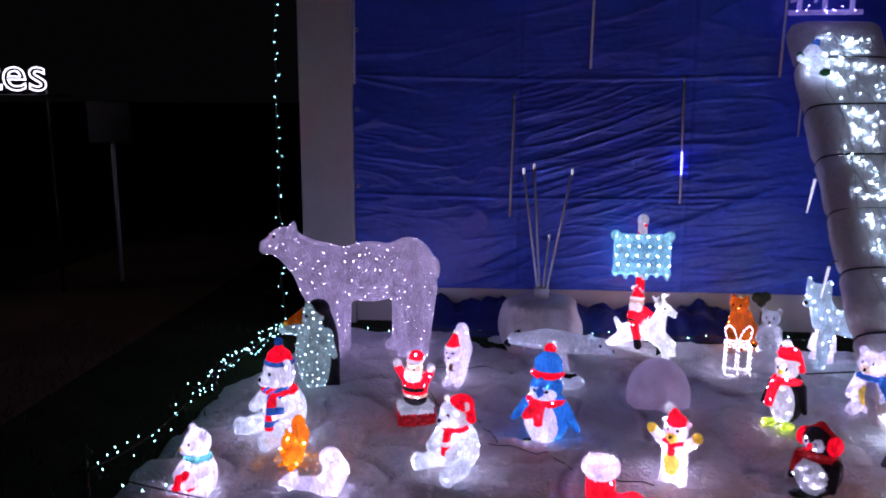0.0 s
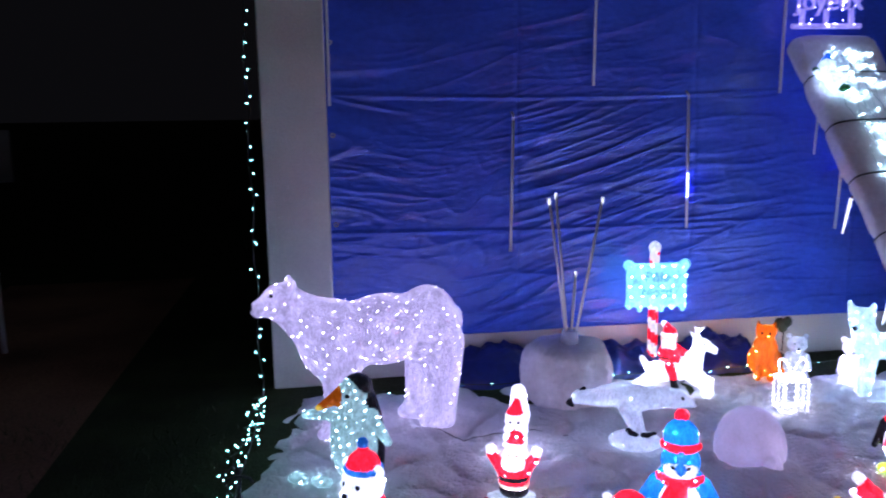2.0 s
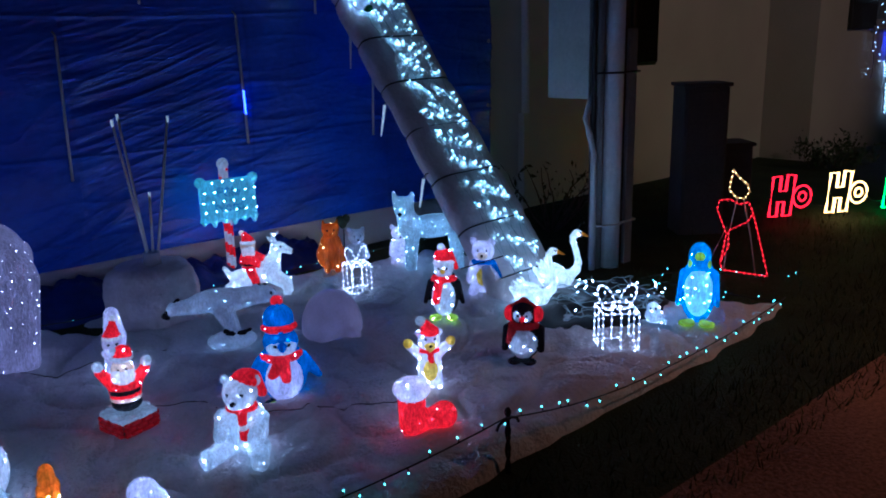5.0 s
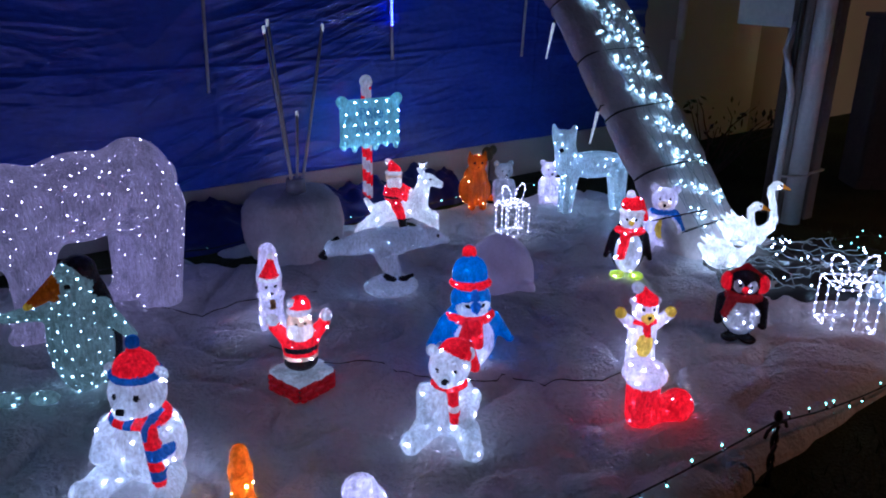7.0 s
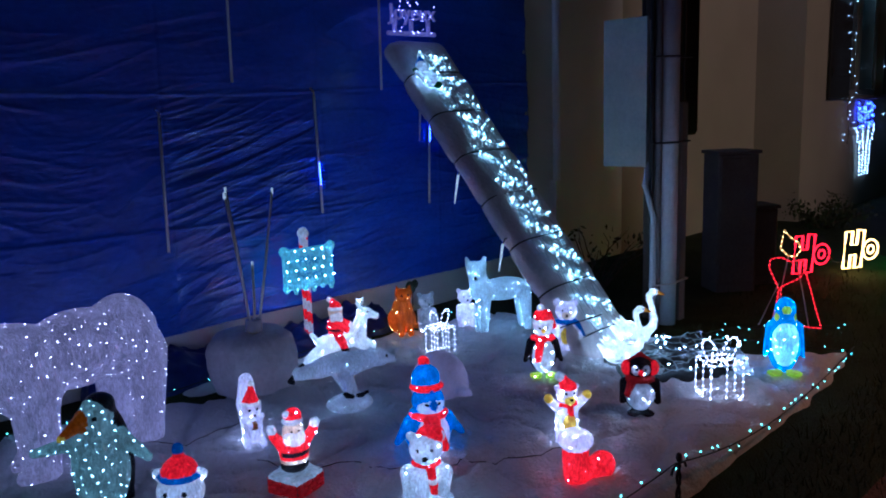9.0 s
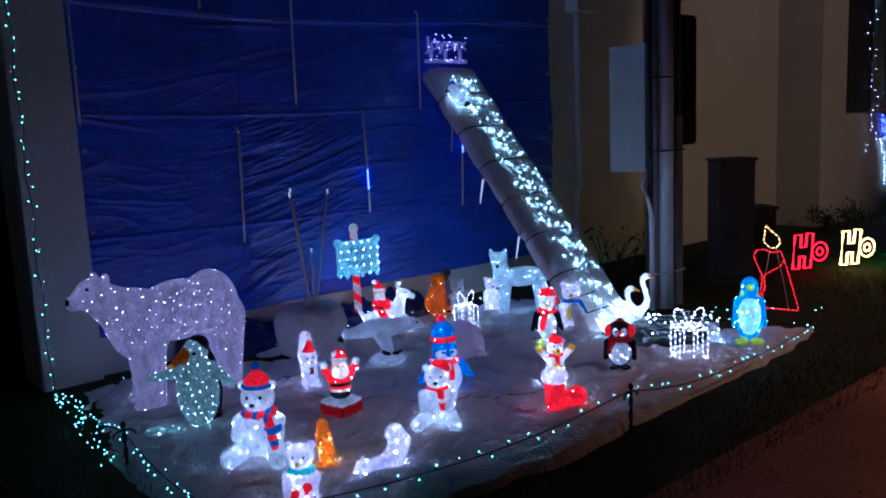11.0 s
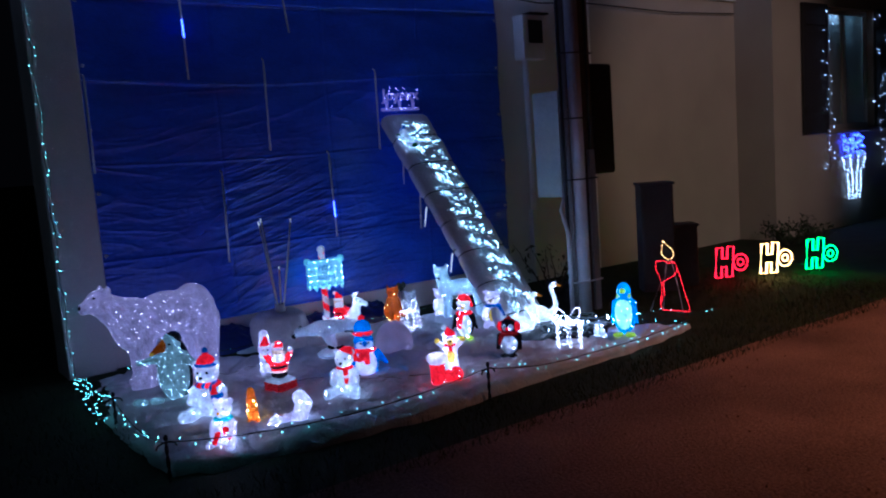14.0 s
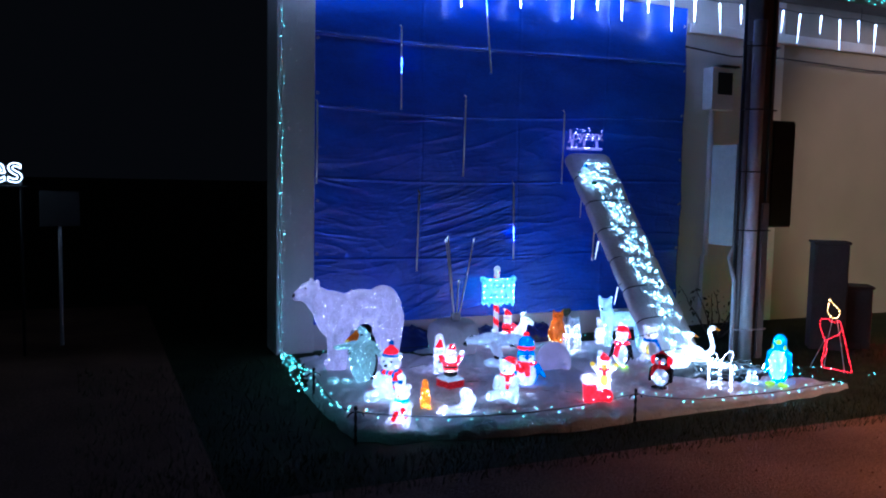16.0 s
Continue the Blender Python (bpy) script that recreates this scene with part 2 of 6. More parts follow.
# ---- mesh helpers ----
def obj(name, bm, material, parent=None, label="", smooth=False):
    me = bpy.data.meshes.new(name)
    if smooth:
        for fc in bm.faces:
            fc.smooth = True
    bm.to_mesh(me)
    bm.free()
    for k in (material if isinstance(material, (list, tuple)) else [material]):
        me.materials.append(MATS[k])
    ob = new(name, me)
    if parent is not None:
        ob.parent = parent
    if label:
        tagged(ob, label)
    return ob


def part(name, bm, material, parent, label="", smooth=False):
    return obj(name, bm, material, parent, label, smooth)


def thing(name, m, label, category, group="", kind=""):
    ob = new(name)
    ob.matrix_world = m
    ob.empty_display_size = 0.05
    return tagged(ob, label, category, group, kind)


def box(bm, x0, x1, y0, y1, z0, z1, bevel=0.0, mat=0, segs=2):
    r = bmesh.ops.create_cube(bm, size=1, matrix=Matrix.Translation(((x0 + x1) / 2, (y0 + y1) / 2, (z0 + z1) / 2)) @ Matrix.Diagonal((x1 - x0, y1 - y0, z1 - z0, 1)))
    fs = {fc for v in r["verts"] for fc in v.link_faces}
    if bevel:
        es = {e for fc in fs for e in fc.edges}
        q = bmesh.ops.bevel(bm, geom=list(es), offset=bevel, segments=segs, affect="EDGES", profile=0.5)
        fs = set(q["faces"]) | {fc for fc in fs if fc.is_valid}
    for fc in fs:
        fc.material_index = mat
    return bm


def solid(x0, x1, y0, y1, z0, z1, bevel=0.0):
    return box(bmesh.new(), x0, x1, y0, y1, z0, z1, bevel)


def tube(bm, pts, radii, sides=8, closed=False, cap=True):
    """A round tube along a polyline."""
    pts = [Vector(q) for q in pts]
    n = len(pts)
    if isinstance(radii, (int, float)):
        radii = [radii] * n
    rings, up = [], Vector((0.03, 0.05, 1))
    for i, q in enumerate(pts):
        a = pts[(i - 1) % n] if closed or i else q
        b = pts[(i + 1) % n] if closed or i < n - 1 else q
        d = (b - a).normalized()
        s = d.cross(up)
        if s.length < 0.2:
            s = d.cross(Vector((1, 0.1, 0)))
        s.normalize()
        u = s.cross(d)
        rings.append([bm.verts.new(q + radii[i] * (math.cos(w) * s + math.sin(w) * u)) for w in (2 * math.pi * k / sides for k in range(sides))])
    for i in range(n if closed else n - 1):
        A, B = rings[i], rings[(i + 1) % n]
        for k in range(sides):
            fc = bm.faces.new((A[k], A[(k + 1) % sides], B[(k + 1) % sides], B[k]))
            fc.smooth = True
    if cap and not closed:
        bm.faces.new(rings[0][::-1])
        bm.faces.new(rings[-1])
    return bm


def ico(bm, c, r, sub=1, mat=0):
    q = bmesh.ops.create_icosphere(bm, subdivisions=sub, radius=1, matrix=Matrix.Translation(c) @ Matrix.Diagonal((*((r, r, r) if isinstance(r, (int, float)) else r), 1)))
    for fc in {fc for v in q["verts"] for fc in v.link_faces}:
        fc.material_index, fc.smooth = mat, True


def shared_mesh(name, bm, materials):
    me = bpy.data.meshes.new(name)
    bm.to_mesh(me)
    bm.free()
    for k in materials:
        me.materials.append(MATS[k])
    return me


def piece(name, me, parent, m):
    ob = new(name, me)
    ob.parent = parent
    ob.matrix_basis = m
    return ob


# ---- sculpted figures: smooth unions of rounded forms, meshed on a grid ----
class Figure:
    def __init__(self, cell=0.006, blend=0.012):
        self.cell, self.blend, self.forms, self.paints = cell, blend, [], []
        self.lo, self.hi = np.full(3, 9.0), np.full(3, -9.0)

    def grow(self, a, b):
        self.lo, self.hi = np.minimum(self.lo, a), np.maximum(self.hi, b)

    @staticmethod
    def egg(c, r, turn):
        c, r = np.array(c, float), np.array(r, float)
        M = np.array(Euler([radians(a) for a in turn]).to_matrix().transposed()) if turn else None

        def dist(p):
            q = p - c
            if M is not None:
                q = q @ M.T
            k0 = np.sqrt(((q / r) ** 2).sum(-1)) + 1e-9
            k1 = np.sqrt(((q / (r * r)) ** 2).sum(-1)) + 1e-9
            return k0 * (k0 - 1) / k1
        return dist

    @staticmethod
    def cone(a, b, ra, rb):
        a, b = np.array(a, float), np.array(b, float)

        def dist(p):
            ab = b - a
            h = np.clip(((p - a) @ ab) / (ab @ ab), 0, 1)
            return np.sqrt(((p - a - h[..., None] * ab) ** 2).sum(-1)) - (ra + (rb - ra) * h)
        return dist

    @staticmethod
    def brick(c, half, rnd):
        c, half = np.array(c, float), np.array(half, float) - rnd

        def dist(p):
            q = np.abs(p - c) - half
            return np.sqrt((np.maximum(q, 0) ** 2).sum(-1)) + np.minimum(q.max(-1), 0) - rnd
        return dist

    def ball(self, c, r, mat, turn=None):
        r = (r, r, r) if isinstance(r, (int, float)) else r
        self.forms.append((self.egg(c, r, turn), mat))
        m = max(r)
        self.grow(np.array(c) - (m if turn else np.array(r)), np.array(c) + (m if turn else np.array(r)))
        return self

    def limb(self, a, b, ra, rb, mat):
        self.forms.append((self.cone(a, b, ra, rb), mat))
        m = max(ra, rb)
        self.grow(np.minimum(a, b) - m, np.maximum(a, b) + m)
        return self

    def block(self, c, half, rnd, mat):
        self.forms.append((self.brick(c, half, rnd), mat))
        self.grow(np.array(c) - half, np.array(c) + half)
        return self

    def paint(self, c, r, mat, turn=None):
        r = (r, r, r) if isinstance(r, (int, float)) else r
        self.paints.append((self.egg(c, r, turn), mat))
        return self

    def paint_block(self, c, half, mat):
        self.paints.append((self.brick(c, half, 0.001), mat))
        return self

    def build(self, name, m, label, category, led="led_white", spots=0, on=(), gap=0.03, size=0.0036, group="", flat_base=True, deep=0.002):
        h = self.cell
        lo, hi = self.lo - 2.5 * h, self.hi + 2.5 * h
        n = np.ceil((hi - lo) / h).astype(int) + 1
        ax = [lo[i] + h * np.arange(n[i]) for i in range(3)]
        P = np.stack(np.meshgrid(*ax, indexing="ij"), -1)
        F = None
        for d, _ in self.forms:
            v = d(P)
            if F is None:
                F = v
            else:
                w = np.clip(0.5 + 0.5 * (F - v) / self.blend, 0, 1)
                F = F * (1 - w) + v * w - self.blend * w * (1 - w)
        if flat_base:
            F = np.maximum(F, -P[..., 2])
        S = F < 0
        acc, cnt = np.zeros((*(n - 1), 3)), np.zeros(n - 1)
        for a in range(3):
            o1, o2 = [q for q in range(3) if q != a]
            for i in (0, 1):
                for j in (0, 1):
                    A, B = [None] * 3, [None] * 3
                    A[a], B[a] = slice(0, n[a] - 1), slice(1, n[a])
                    A[o1] = B[o1] = slice(i, n[o1] - 1 + i)
                    A[o2] = B[o2] = slice(j, n[o2] - 1 + j)
                    fa, fb = F[tuple(A)], F[tuple(B)]
                    x = (fa < 0) != (fb < 0)
                    t = np.where(x, fa / np.where(x, fa - fb, 1), 0)
                    q = np.zeros((*(n - 1), 3))
                    q[..., a], q[..., o1], q[..., o2] = t, i, j
                    acc += q * x[..., None]
                    cnt += x
        live = cnt > 0
        idx = np.full(cnt.shape, -1)
        idx[live] = np.arange(live.sum())
        base = np.stack(np.meshgrid(*[np.arange(k - 1) for k in n], indexing="ij"), -1)
        V = lo + h * (base[live] + acc[live] / cnt[live][:, None])
        quads = []
        for a in range(3):
            o1, o2 = (a + 1) % 3, (a + 2) % 3
            A, B = [None] * 3, [None] * 3
            A[a], B[a] = slice(0, n[a] - 1), slice(1, n[a])
            A[o1] = B[o1] = slice(1, n[o1] - 1)
            A[o2] = B[o2] = slice(1, n[o2] - 1)
            sa, sb = S[tuple(A)], S[tuple(B)]
            e = np.argwhere(sa != sb)
            flip = sb[tuple(e.T)]
            e[:, o1] += 1
            e[:, o2] += 1
            e1, e2 = np.zeros(3, int), np.zeros(3, int)
            e1[o1], e2[o2] = 1, 1
            q = np.stack([idx[tuple((e - s).T)] for s in (e1 + e2, e2, 0 * e1, e1)], 1)
            q[flip] = q[flip][:, ::-1]
            quads.append(q)
        Q = np.concatenate(quads)
        C = V[Q].mean(1)
        D = np.stack([d(C) for d, _ in self.forms], 1)
        names = []
        for _, k in self.forms + self.paints:
            if k not in names:
                names.append(k)
        fm = np.array([names.index(k) for _, k in self.forms])[D.argmin(1)]
        for d, k in self.paints:
            fm[d(C) < 0] = names.index(k)
        verts, faces, mats = V.tolist(), Q.tolist(), fm.tolist()
        if spots:
            rng = random.Random(len(name) * 7 + spots)
            spots, gap = round(spots * 1.1), gap * 0.95
            ok = [i for i in range(len(C)) if (not on or names[fm[i]] in on) and C[i][2] > 0.012]
            rng.shuffle(ok)
            chosen, sunk = [], []
            N = np.cross(V[Q[:, 1]] - V[Q[:, 0]], V[Q[:, 2]] - V[Q[:, 0]])
            N /= np.linalg.norm(N, axis=1)[:, None] + 1e-12
            for i in ok:
                if all(((C[i] - c) ** 2).sum() > gap * gap for c in chosen):
                    chosen.append(C[i])
                    sunk.append(C[i] - N[i] * deep)
                    if len(chosen) >= spots:
                        break
            names.append(led)
            g = 1.618
            ball = [Vector(v).normalized() * size for v in ((-1, g, 0), (1, g, 0), (-1, -g, 0), (1, -g, 0), (0, -1, g), (0, 1, g), (0, -1, -g), (0, 1, -g), (g, 0, -1), (g, 0, 1), (-g, 0, -1), (-g, 0, 1))]
            tri = ((0, 11, 5), (0, 5, 1), (0, 1, 7), (0, 7, 10), (0, 10, 11), (1, 5, 9), (5, 11, 4), (11, 10, 2), (10, 7, 6), (7, 1, 8), (3, 9, 4), (3, 4, 2), (3, 2, 6), (3, 6, 8), (3, 8, 9), (4, 9, 5), (2, 4, 11), (6, 2, 10), (8, 6, 7), (9, 8, 1))
            for c in sunk:
                k = len(verts)
                s = rng.choice((0.6, 0.75, 0.95, 1.2))
                turn = Euler((rng.uniform(0, 3), rng.uniform(0, 3), 0)).to_matrix() @ Matrix.Diagonal((s * 0.75, s * 0.75, s * 1.35))
                verts += [tuple(Vector(c) + turn @ b) for b in ball]
                faces += [tuple(k + i for i in t) for t in tri]
                mats += [len(names) - 1] * len(tri)
        me = bpy.data.meshes.new(name)
        me.from_pydata(verts, [], faces)
        for k in names:
            me.materials.append(MATS[k])
        me.polygons.foreach_set("material_index", mats)
        me.polygons.foreach_set("use_smooth", [True] * len(faces))
        me.update()
        ob = new(name, me)
        ob.matrix_world = m
        return tagged(ob, label, category, group)


def words(text, size, depth=0.004, outline=0.0):
    """A mesh of lettering, upright in the x-z plane, centred."""
    cu = bpy.data.curves.new("lettering", "FONT")
    cu.body, cu.size, cu.align_x, cu.resolution_u = text, size, "CENTER", 4
    if outline:
        cu.fill_mode, cu.bevel_depth, cu.bevel_resolution = "NONE", outline, 2
    else:
        cu.extrude = depth
    tmp = new("lettering", cu)
    dg = bpy.context.evaluated_depsgraph_get()
    me = bpy.data.meshes.new_from_object(tmp.evaluated_get(dg))
    bpy.data.objects.remove(tmp)
    bm = bmesh.new()
    bm.from_mesh(me)
    bmesh.ops.transform(bm, matrix=pose(0, 0, 0, 90), verts=bm.verts)
    return bm


# ---- setting ----
def snow_z(x, y):
    z = 0.080 - 0.022 * (y - 2.5) + 0.024 * noise.noise(Vector((x * 2.3, y * 2.3, 0)))
    z += 0.022 * noise.noise(Vector((x * 5, y * 5, 3))) + 0.014 * noise.noise(Vector((x * 10, y * 10, 4)))
    z -= 0.032 * (1 - min(1.0, 6 * abs(noise.noise(Vector((x * 3.2 + 4, y * 3.2, 6)))))) ** 2
    return z + 0.007 * noise.noise(Vector((x * 21, y * 21, 8)))


def build_ground():
    bm = bmesh.new()
    xs = [-900, -60, -12] + [-7 + 0.35 * i for i in range(66)] + [20, 60, 900]
    ys = [-900, -40, -9] + [-5 + 0.3 * i for i in range(40)] + [9, 30, 900]
    hollow = lambda x, y: 0.09 if -1.35 < x < 2.3 and 2.7 < y < 4.9 else 0.0
    grid = [[bm.verts.new((x, y, 0.012 * noise.noise(Vector((x * 0.8, y * 0.8, 5))) - hollow(x, y) if abs(x) < 18 and abs(y) < 9 else 0)) for y in ys] for x in xs]
    for i in range(len(xs) - 1):
        for j in range(len(ys) - 1):
            fc = bm.faces.new((grid[i][j], grid[i + 1][j], grid[i + 1][j + 1], grid[i][j + 1]))
            cx, cy = (xs[i] + xs[i + 1]) / 2, (ys[j] + ys[j + 1]) / 2
            fc.material_index = 1 if (cy < 1.75 and cx > -9) or (-4.3 < cx < -2.5 and cy < 9) else 0
            fc.smooth = True
    tagged(obj("ground", bm, ["grass", "gravel"]), "dark grass verge running into a brown gravel drive", "ground", kind="structure")


def along(v, keys):
    for (a, p), (b, q) in zip(keys, keys[1:]):
        if v <= b:
            return p + (q - p) * (v - a) / (b - a)
    return keys[-1][1]


def build_snow():
    """Quilted wadding laid as snow: one thick sheet with a wavering edge."""
    bm = bmesh.new()
    nx, ny = 250, 165
    rows = []
    for j in range(ny + 1):
        v = j / ny
        left = along(v, ((0, -1.53), (0.25, -1.57), (0.5, -1.54), (1, -1.36)))
        right = along(v, ((0, 2.83), (0.06, 2.62), (0.19, 2.46), (0.4, 2.42), (1, 2.40)))
        row = []
        for i in range(nx + 1):
            u = i / nx
            x = left + (right - left) * u
            front = along(x, ((-1.6, 2.68), (-0.8, 2.43), (0.0, 2.34), (0.7, 2.40), (1.6, 2.43), (2.3, 2.47), (2.85, 2.54)))
            back = along(x, ((-2, 5.26), (0.5, 5.2), (2.5, 5.0)))
            y = front + (back - front) * v
            e = min(u, v, 1 - u, 1 - v)
            k = max(0.0, 1 - e * 25)
            x += k * 0.035 * noise.noise(Vector((x * 5, y * 5, 9)))
            y += k * 0.035 * noise.noise(Vector((x * 5, y * 5, 19)))
            z = snow_z(x, y) - 0.05 * k * k
            if e == 0:
                z = -0.02
            row.append(bm.verts.new((x, y, z)))
        rows.append(row)
    for j in range(ny):
        for i in range(nx):
            bm.faces.new((rows[j][i], rows[j][i + 1], rows[j + 1][i + 1], rows[j + 1][i]))
    tagged(obj("snow_blanket", bm, "snow_cloth", smooth=True), "white quilted wadding laid over the grass as snow", "artificial snow", kind="structure")


def tarp_relief(x, z):
    v = 0.030 * noise.noise(Vector((x * 0.8, z * 1.1, 1)))
    v += 0.016 * noise.noise(Vector((x * 1.3 + 0.5 * z, z * 5.0 + 0.8 * x, 2)))
    low = max(0.12, min(1.0, 2.0 - z * 0.72))
    bend = 0.10 * noise.noise(Vector((x * 1.1, z * 1.3, 21)))
    u = z + bend - 0.16 * math.sin(x * 0.9 - 0.4)
    for k, (sx, sz, amp, thin) in enumerate(((0.8, 4.2, 0.020, 5.0), (1.2, 8.5, 0.011, 5.0), (2.2, 15.0, 0.0065, 3.6), (3.4, 25.0, 0.0032, 3.0), (5.0, 5.0, 0.004, 6.0))):
        patch = max(0.0, min(1.0, 0.5 + 1.8 * noise.noise(Vector((x * 1.1, z * 1.5, 31 + k)))))
        r = abs(noise.noise(Vector((x * sx, u * sz, 11 + k))))
        v += 1.0 * amp * low * patch * (1 - min(1.0, thin * r)) ** 2
    for fz, bow in ((2.42, 0.05), (0.92, 0.02), (1.72, 0.03), (3.1, 0.02)):
        d = z - fz + bow * math.cos((x - 0.3) * 1.1)
        v += 0.014 * math.exp(-(d / 0.011) ** 2)
    fan = math.exp(-((x - 0.55) / 0.55) ** 4 - ((z - 1.22) / 0.45) ** 4)
    w = z - 0.22 * x - 0.10 * x * x + 0.05 * noise.noise(Vector((x * 2.0, z * 2.0, 41)))
    for k, f in enumerate((9.0, 17.0)):
        r = abs(noise.noise(Vector((x * 0.9, w * f, 43 + k))))
        v += fan * (0.017, 0.010)[k] * (1 - min(1.0, 4.5 * r)) ** 2
    for fx in (0.02, 1.14, 2.25):
        v += 0.006 * math.exp(-((x - fx) / 0.012) ** 2)
    return v


def build_tarp():
    t = thing("tarpaulin", pose(0, 0, 0), "creased blue plastic tarpaulin hung over the house wall", "tarpaulin")
    bm = bmesh.new()
    nx, nz = 400, 480
    x0, x1, z0, z1 = -1.10, 3.36, 0.265, 3.78
    rows = []
    for j in range(nz + 1):
        z = z0 + (z1 - z0) * j / nz
        rows.append([bm.verts.new((x0 + (x1 - x0) * i / nx, 5.445 - tarp_relief(x0 + (x1 - x0) * i / nx, z), z)) for i in range(nx + 1)])
    for j in range(nz):
        for i in range(nx):
            bm.faces.new((rows[j][i], rows[j][i + 1], rows[j + 1][i + 1], rows[j + 1][i]))
    edge = [e for e in bm.edges if len(e.link_faces) == 1]
    ext = bmesh.ops.extrude_edge_only(bm, edges=edge)
    for v in (g for g in ext["geom"] if isinstance(g, bmesh.types.BMVert)):
        v.co.y = 5.497
    part("sheet", bm, "tarp_blue", t, smooth=True)
    ring = bmesh.new()
    tube(ring, [(0.011 * math.cos(a), 0, 0.011 * math.sin(a)) for a in (2 * math.pi * k / 12 for k in range(12))], 0.004, 6, closed=True)
    me = shared_mesh("eyelet", ring, ["pvc_grey"])
    for k in range(7):
        z = 0.45 + 0.52 * k
        piece("eyelet", me, t, pose(-1.07, 5.445 - tarp_relief(-1.07, z) - 0.003, z))
        piece("eyelet", me, t, pose(3.33, 5.445 - tarp_relief(3.33, z) - 0.003, z))


def build_house():
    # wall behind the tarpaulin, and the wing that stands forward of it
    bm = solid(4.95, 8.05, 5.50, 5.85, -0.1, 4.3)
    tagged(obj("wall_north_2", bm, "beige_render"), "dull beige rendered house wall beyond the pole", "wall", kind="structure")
    bm = solid(-1.47, 4.95, 5.50, 5.85, -0.1, 4.3)
    tagged(obj("wall_north_1", bm, "white_render"), "off-white rendered house wall, lit by the lights", "wall", kind="structure")
    bm = solid(-1.47, -1.10, 5.42, 5.497, -0.1, 4.3, 0.01)
    tagged(obj("wall_corner_pillar", bm, "white_render"), "off-white rendered corner pillar of the house", "wall", kind="structure")
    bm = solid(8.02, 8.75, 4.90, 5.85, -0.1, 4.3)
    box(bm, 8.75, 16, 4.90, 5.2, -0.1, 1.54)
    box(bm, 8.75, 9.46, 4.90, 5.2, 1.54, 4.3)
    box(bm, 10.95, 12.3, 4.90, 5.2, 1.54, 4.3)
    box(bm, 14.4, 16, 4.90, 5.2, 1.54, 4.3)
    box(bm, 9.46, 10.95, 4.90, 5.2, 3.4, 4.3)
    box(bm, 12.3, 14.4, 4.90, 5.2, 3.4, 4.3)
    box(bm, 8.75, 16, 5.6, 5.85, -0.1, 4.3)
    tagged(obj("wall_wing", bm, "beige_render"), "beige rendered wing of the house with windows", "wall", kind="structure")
    bm = solid(-1.6, 16.3, 4.95, 6.2, 4.02, 4.14)
    box(bm, -1.6, 16.3, 4.93, 4.97, 3.96, 4.16)
    tagged(obj("eaves", bm, "roof_soffit"), "dark wooden eaves above the wall", "eaves", kind="structure")
    bm = solid(3.40, 8.0, 5.43, 5.497, 3.50, 3.62, 0.01)
    tagged(obj("trim_band", bm, "white_render"), "plaster band below the eaves", "trim", kind="structure")
    for k, (a, b) in enumerate(((9.46, 10.95), (12.3, 14.4))):
        w = thing("window_%d" % (k + 1), pose(0, 0, 0), "pale window with dark shutters and light strings", "window", kind="structure")
        bm = bmesh.new()
        box(bm, a, a + 0.07, 5.0, 5.07, 1.54, 3.4, 0.006)
        box(bm, b - 0.07, b, 5.0, 5.07, 1.54, 3.4, 0.006)
        box(bm, a + 0.07, b - 0.07, 5.0, 5.07, 1.54, 1.62, 0.006)
        box(bm, a + 0.07, b - 0.07, 5.0, 5.07, 3.32, 3.4, 0.006)
        box(bm, (a + b) / 2 - 0.05, (a + b) / 2 + 0.05, 4.995, 5.07, 1.62, 3.32, 0.006)
        part("window_frame", bm, "window_frame_paint", w)
        part("window_sill", solid(a - 0.06, b + 0.06, 4.82, 4.897, 1.48, 1.54, 0.01), "concrete", w)
        for p0, p1 in ((a + 0.07, (a + b) / 2 - 0.05), ((a + b) / 2 + 0.05, b - 0.07)):
            part("pane", solid(p0, p1, 5.03, 5.04, 1.62, 3.32), "window_glass", w)
        part("net_curtain", solid(a, b, 5.12, 5.13, 1.55, 3.39), "window_frame_paint", w, "white net curtain behind the panes")
        for s0, s1 in ((a - 0.71, a), (b, b + 0.71)):
            if k == 1 and s0 < 12:
                continue
            sh = part("shutter", solid(s0, s1 - 0.004, 4.85, 4.892, 1.50, 3.42, 0.006), "shutter_paint", w, "dark painted wooden shutter")
            for z in (1.8, 3.1):
                part("batten", solid(s0 + 0.03, s1 - 0.03, 4.83, 4.848, z, z + 0.1, 0.004), "shutter_paint", sh)


build_ground()
build_snow()
build_house()
build_tarp()


# ---- lit figures on the snow; each faces its own -y ----
def on_snow(x, y, rz=0.0, sink=0.006, scale=1.0):
    return pose(x, y, snow_z(x, y) - sink, 0, 0, rz) @ Matrix.Diagonal((scale, scale, scale, 1))


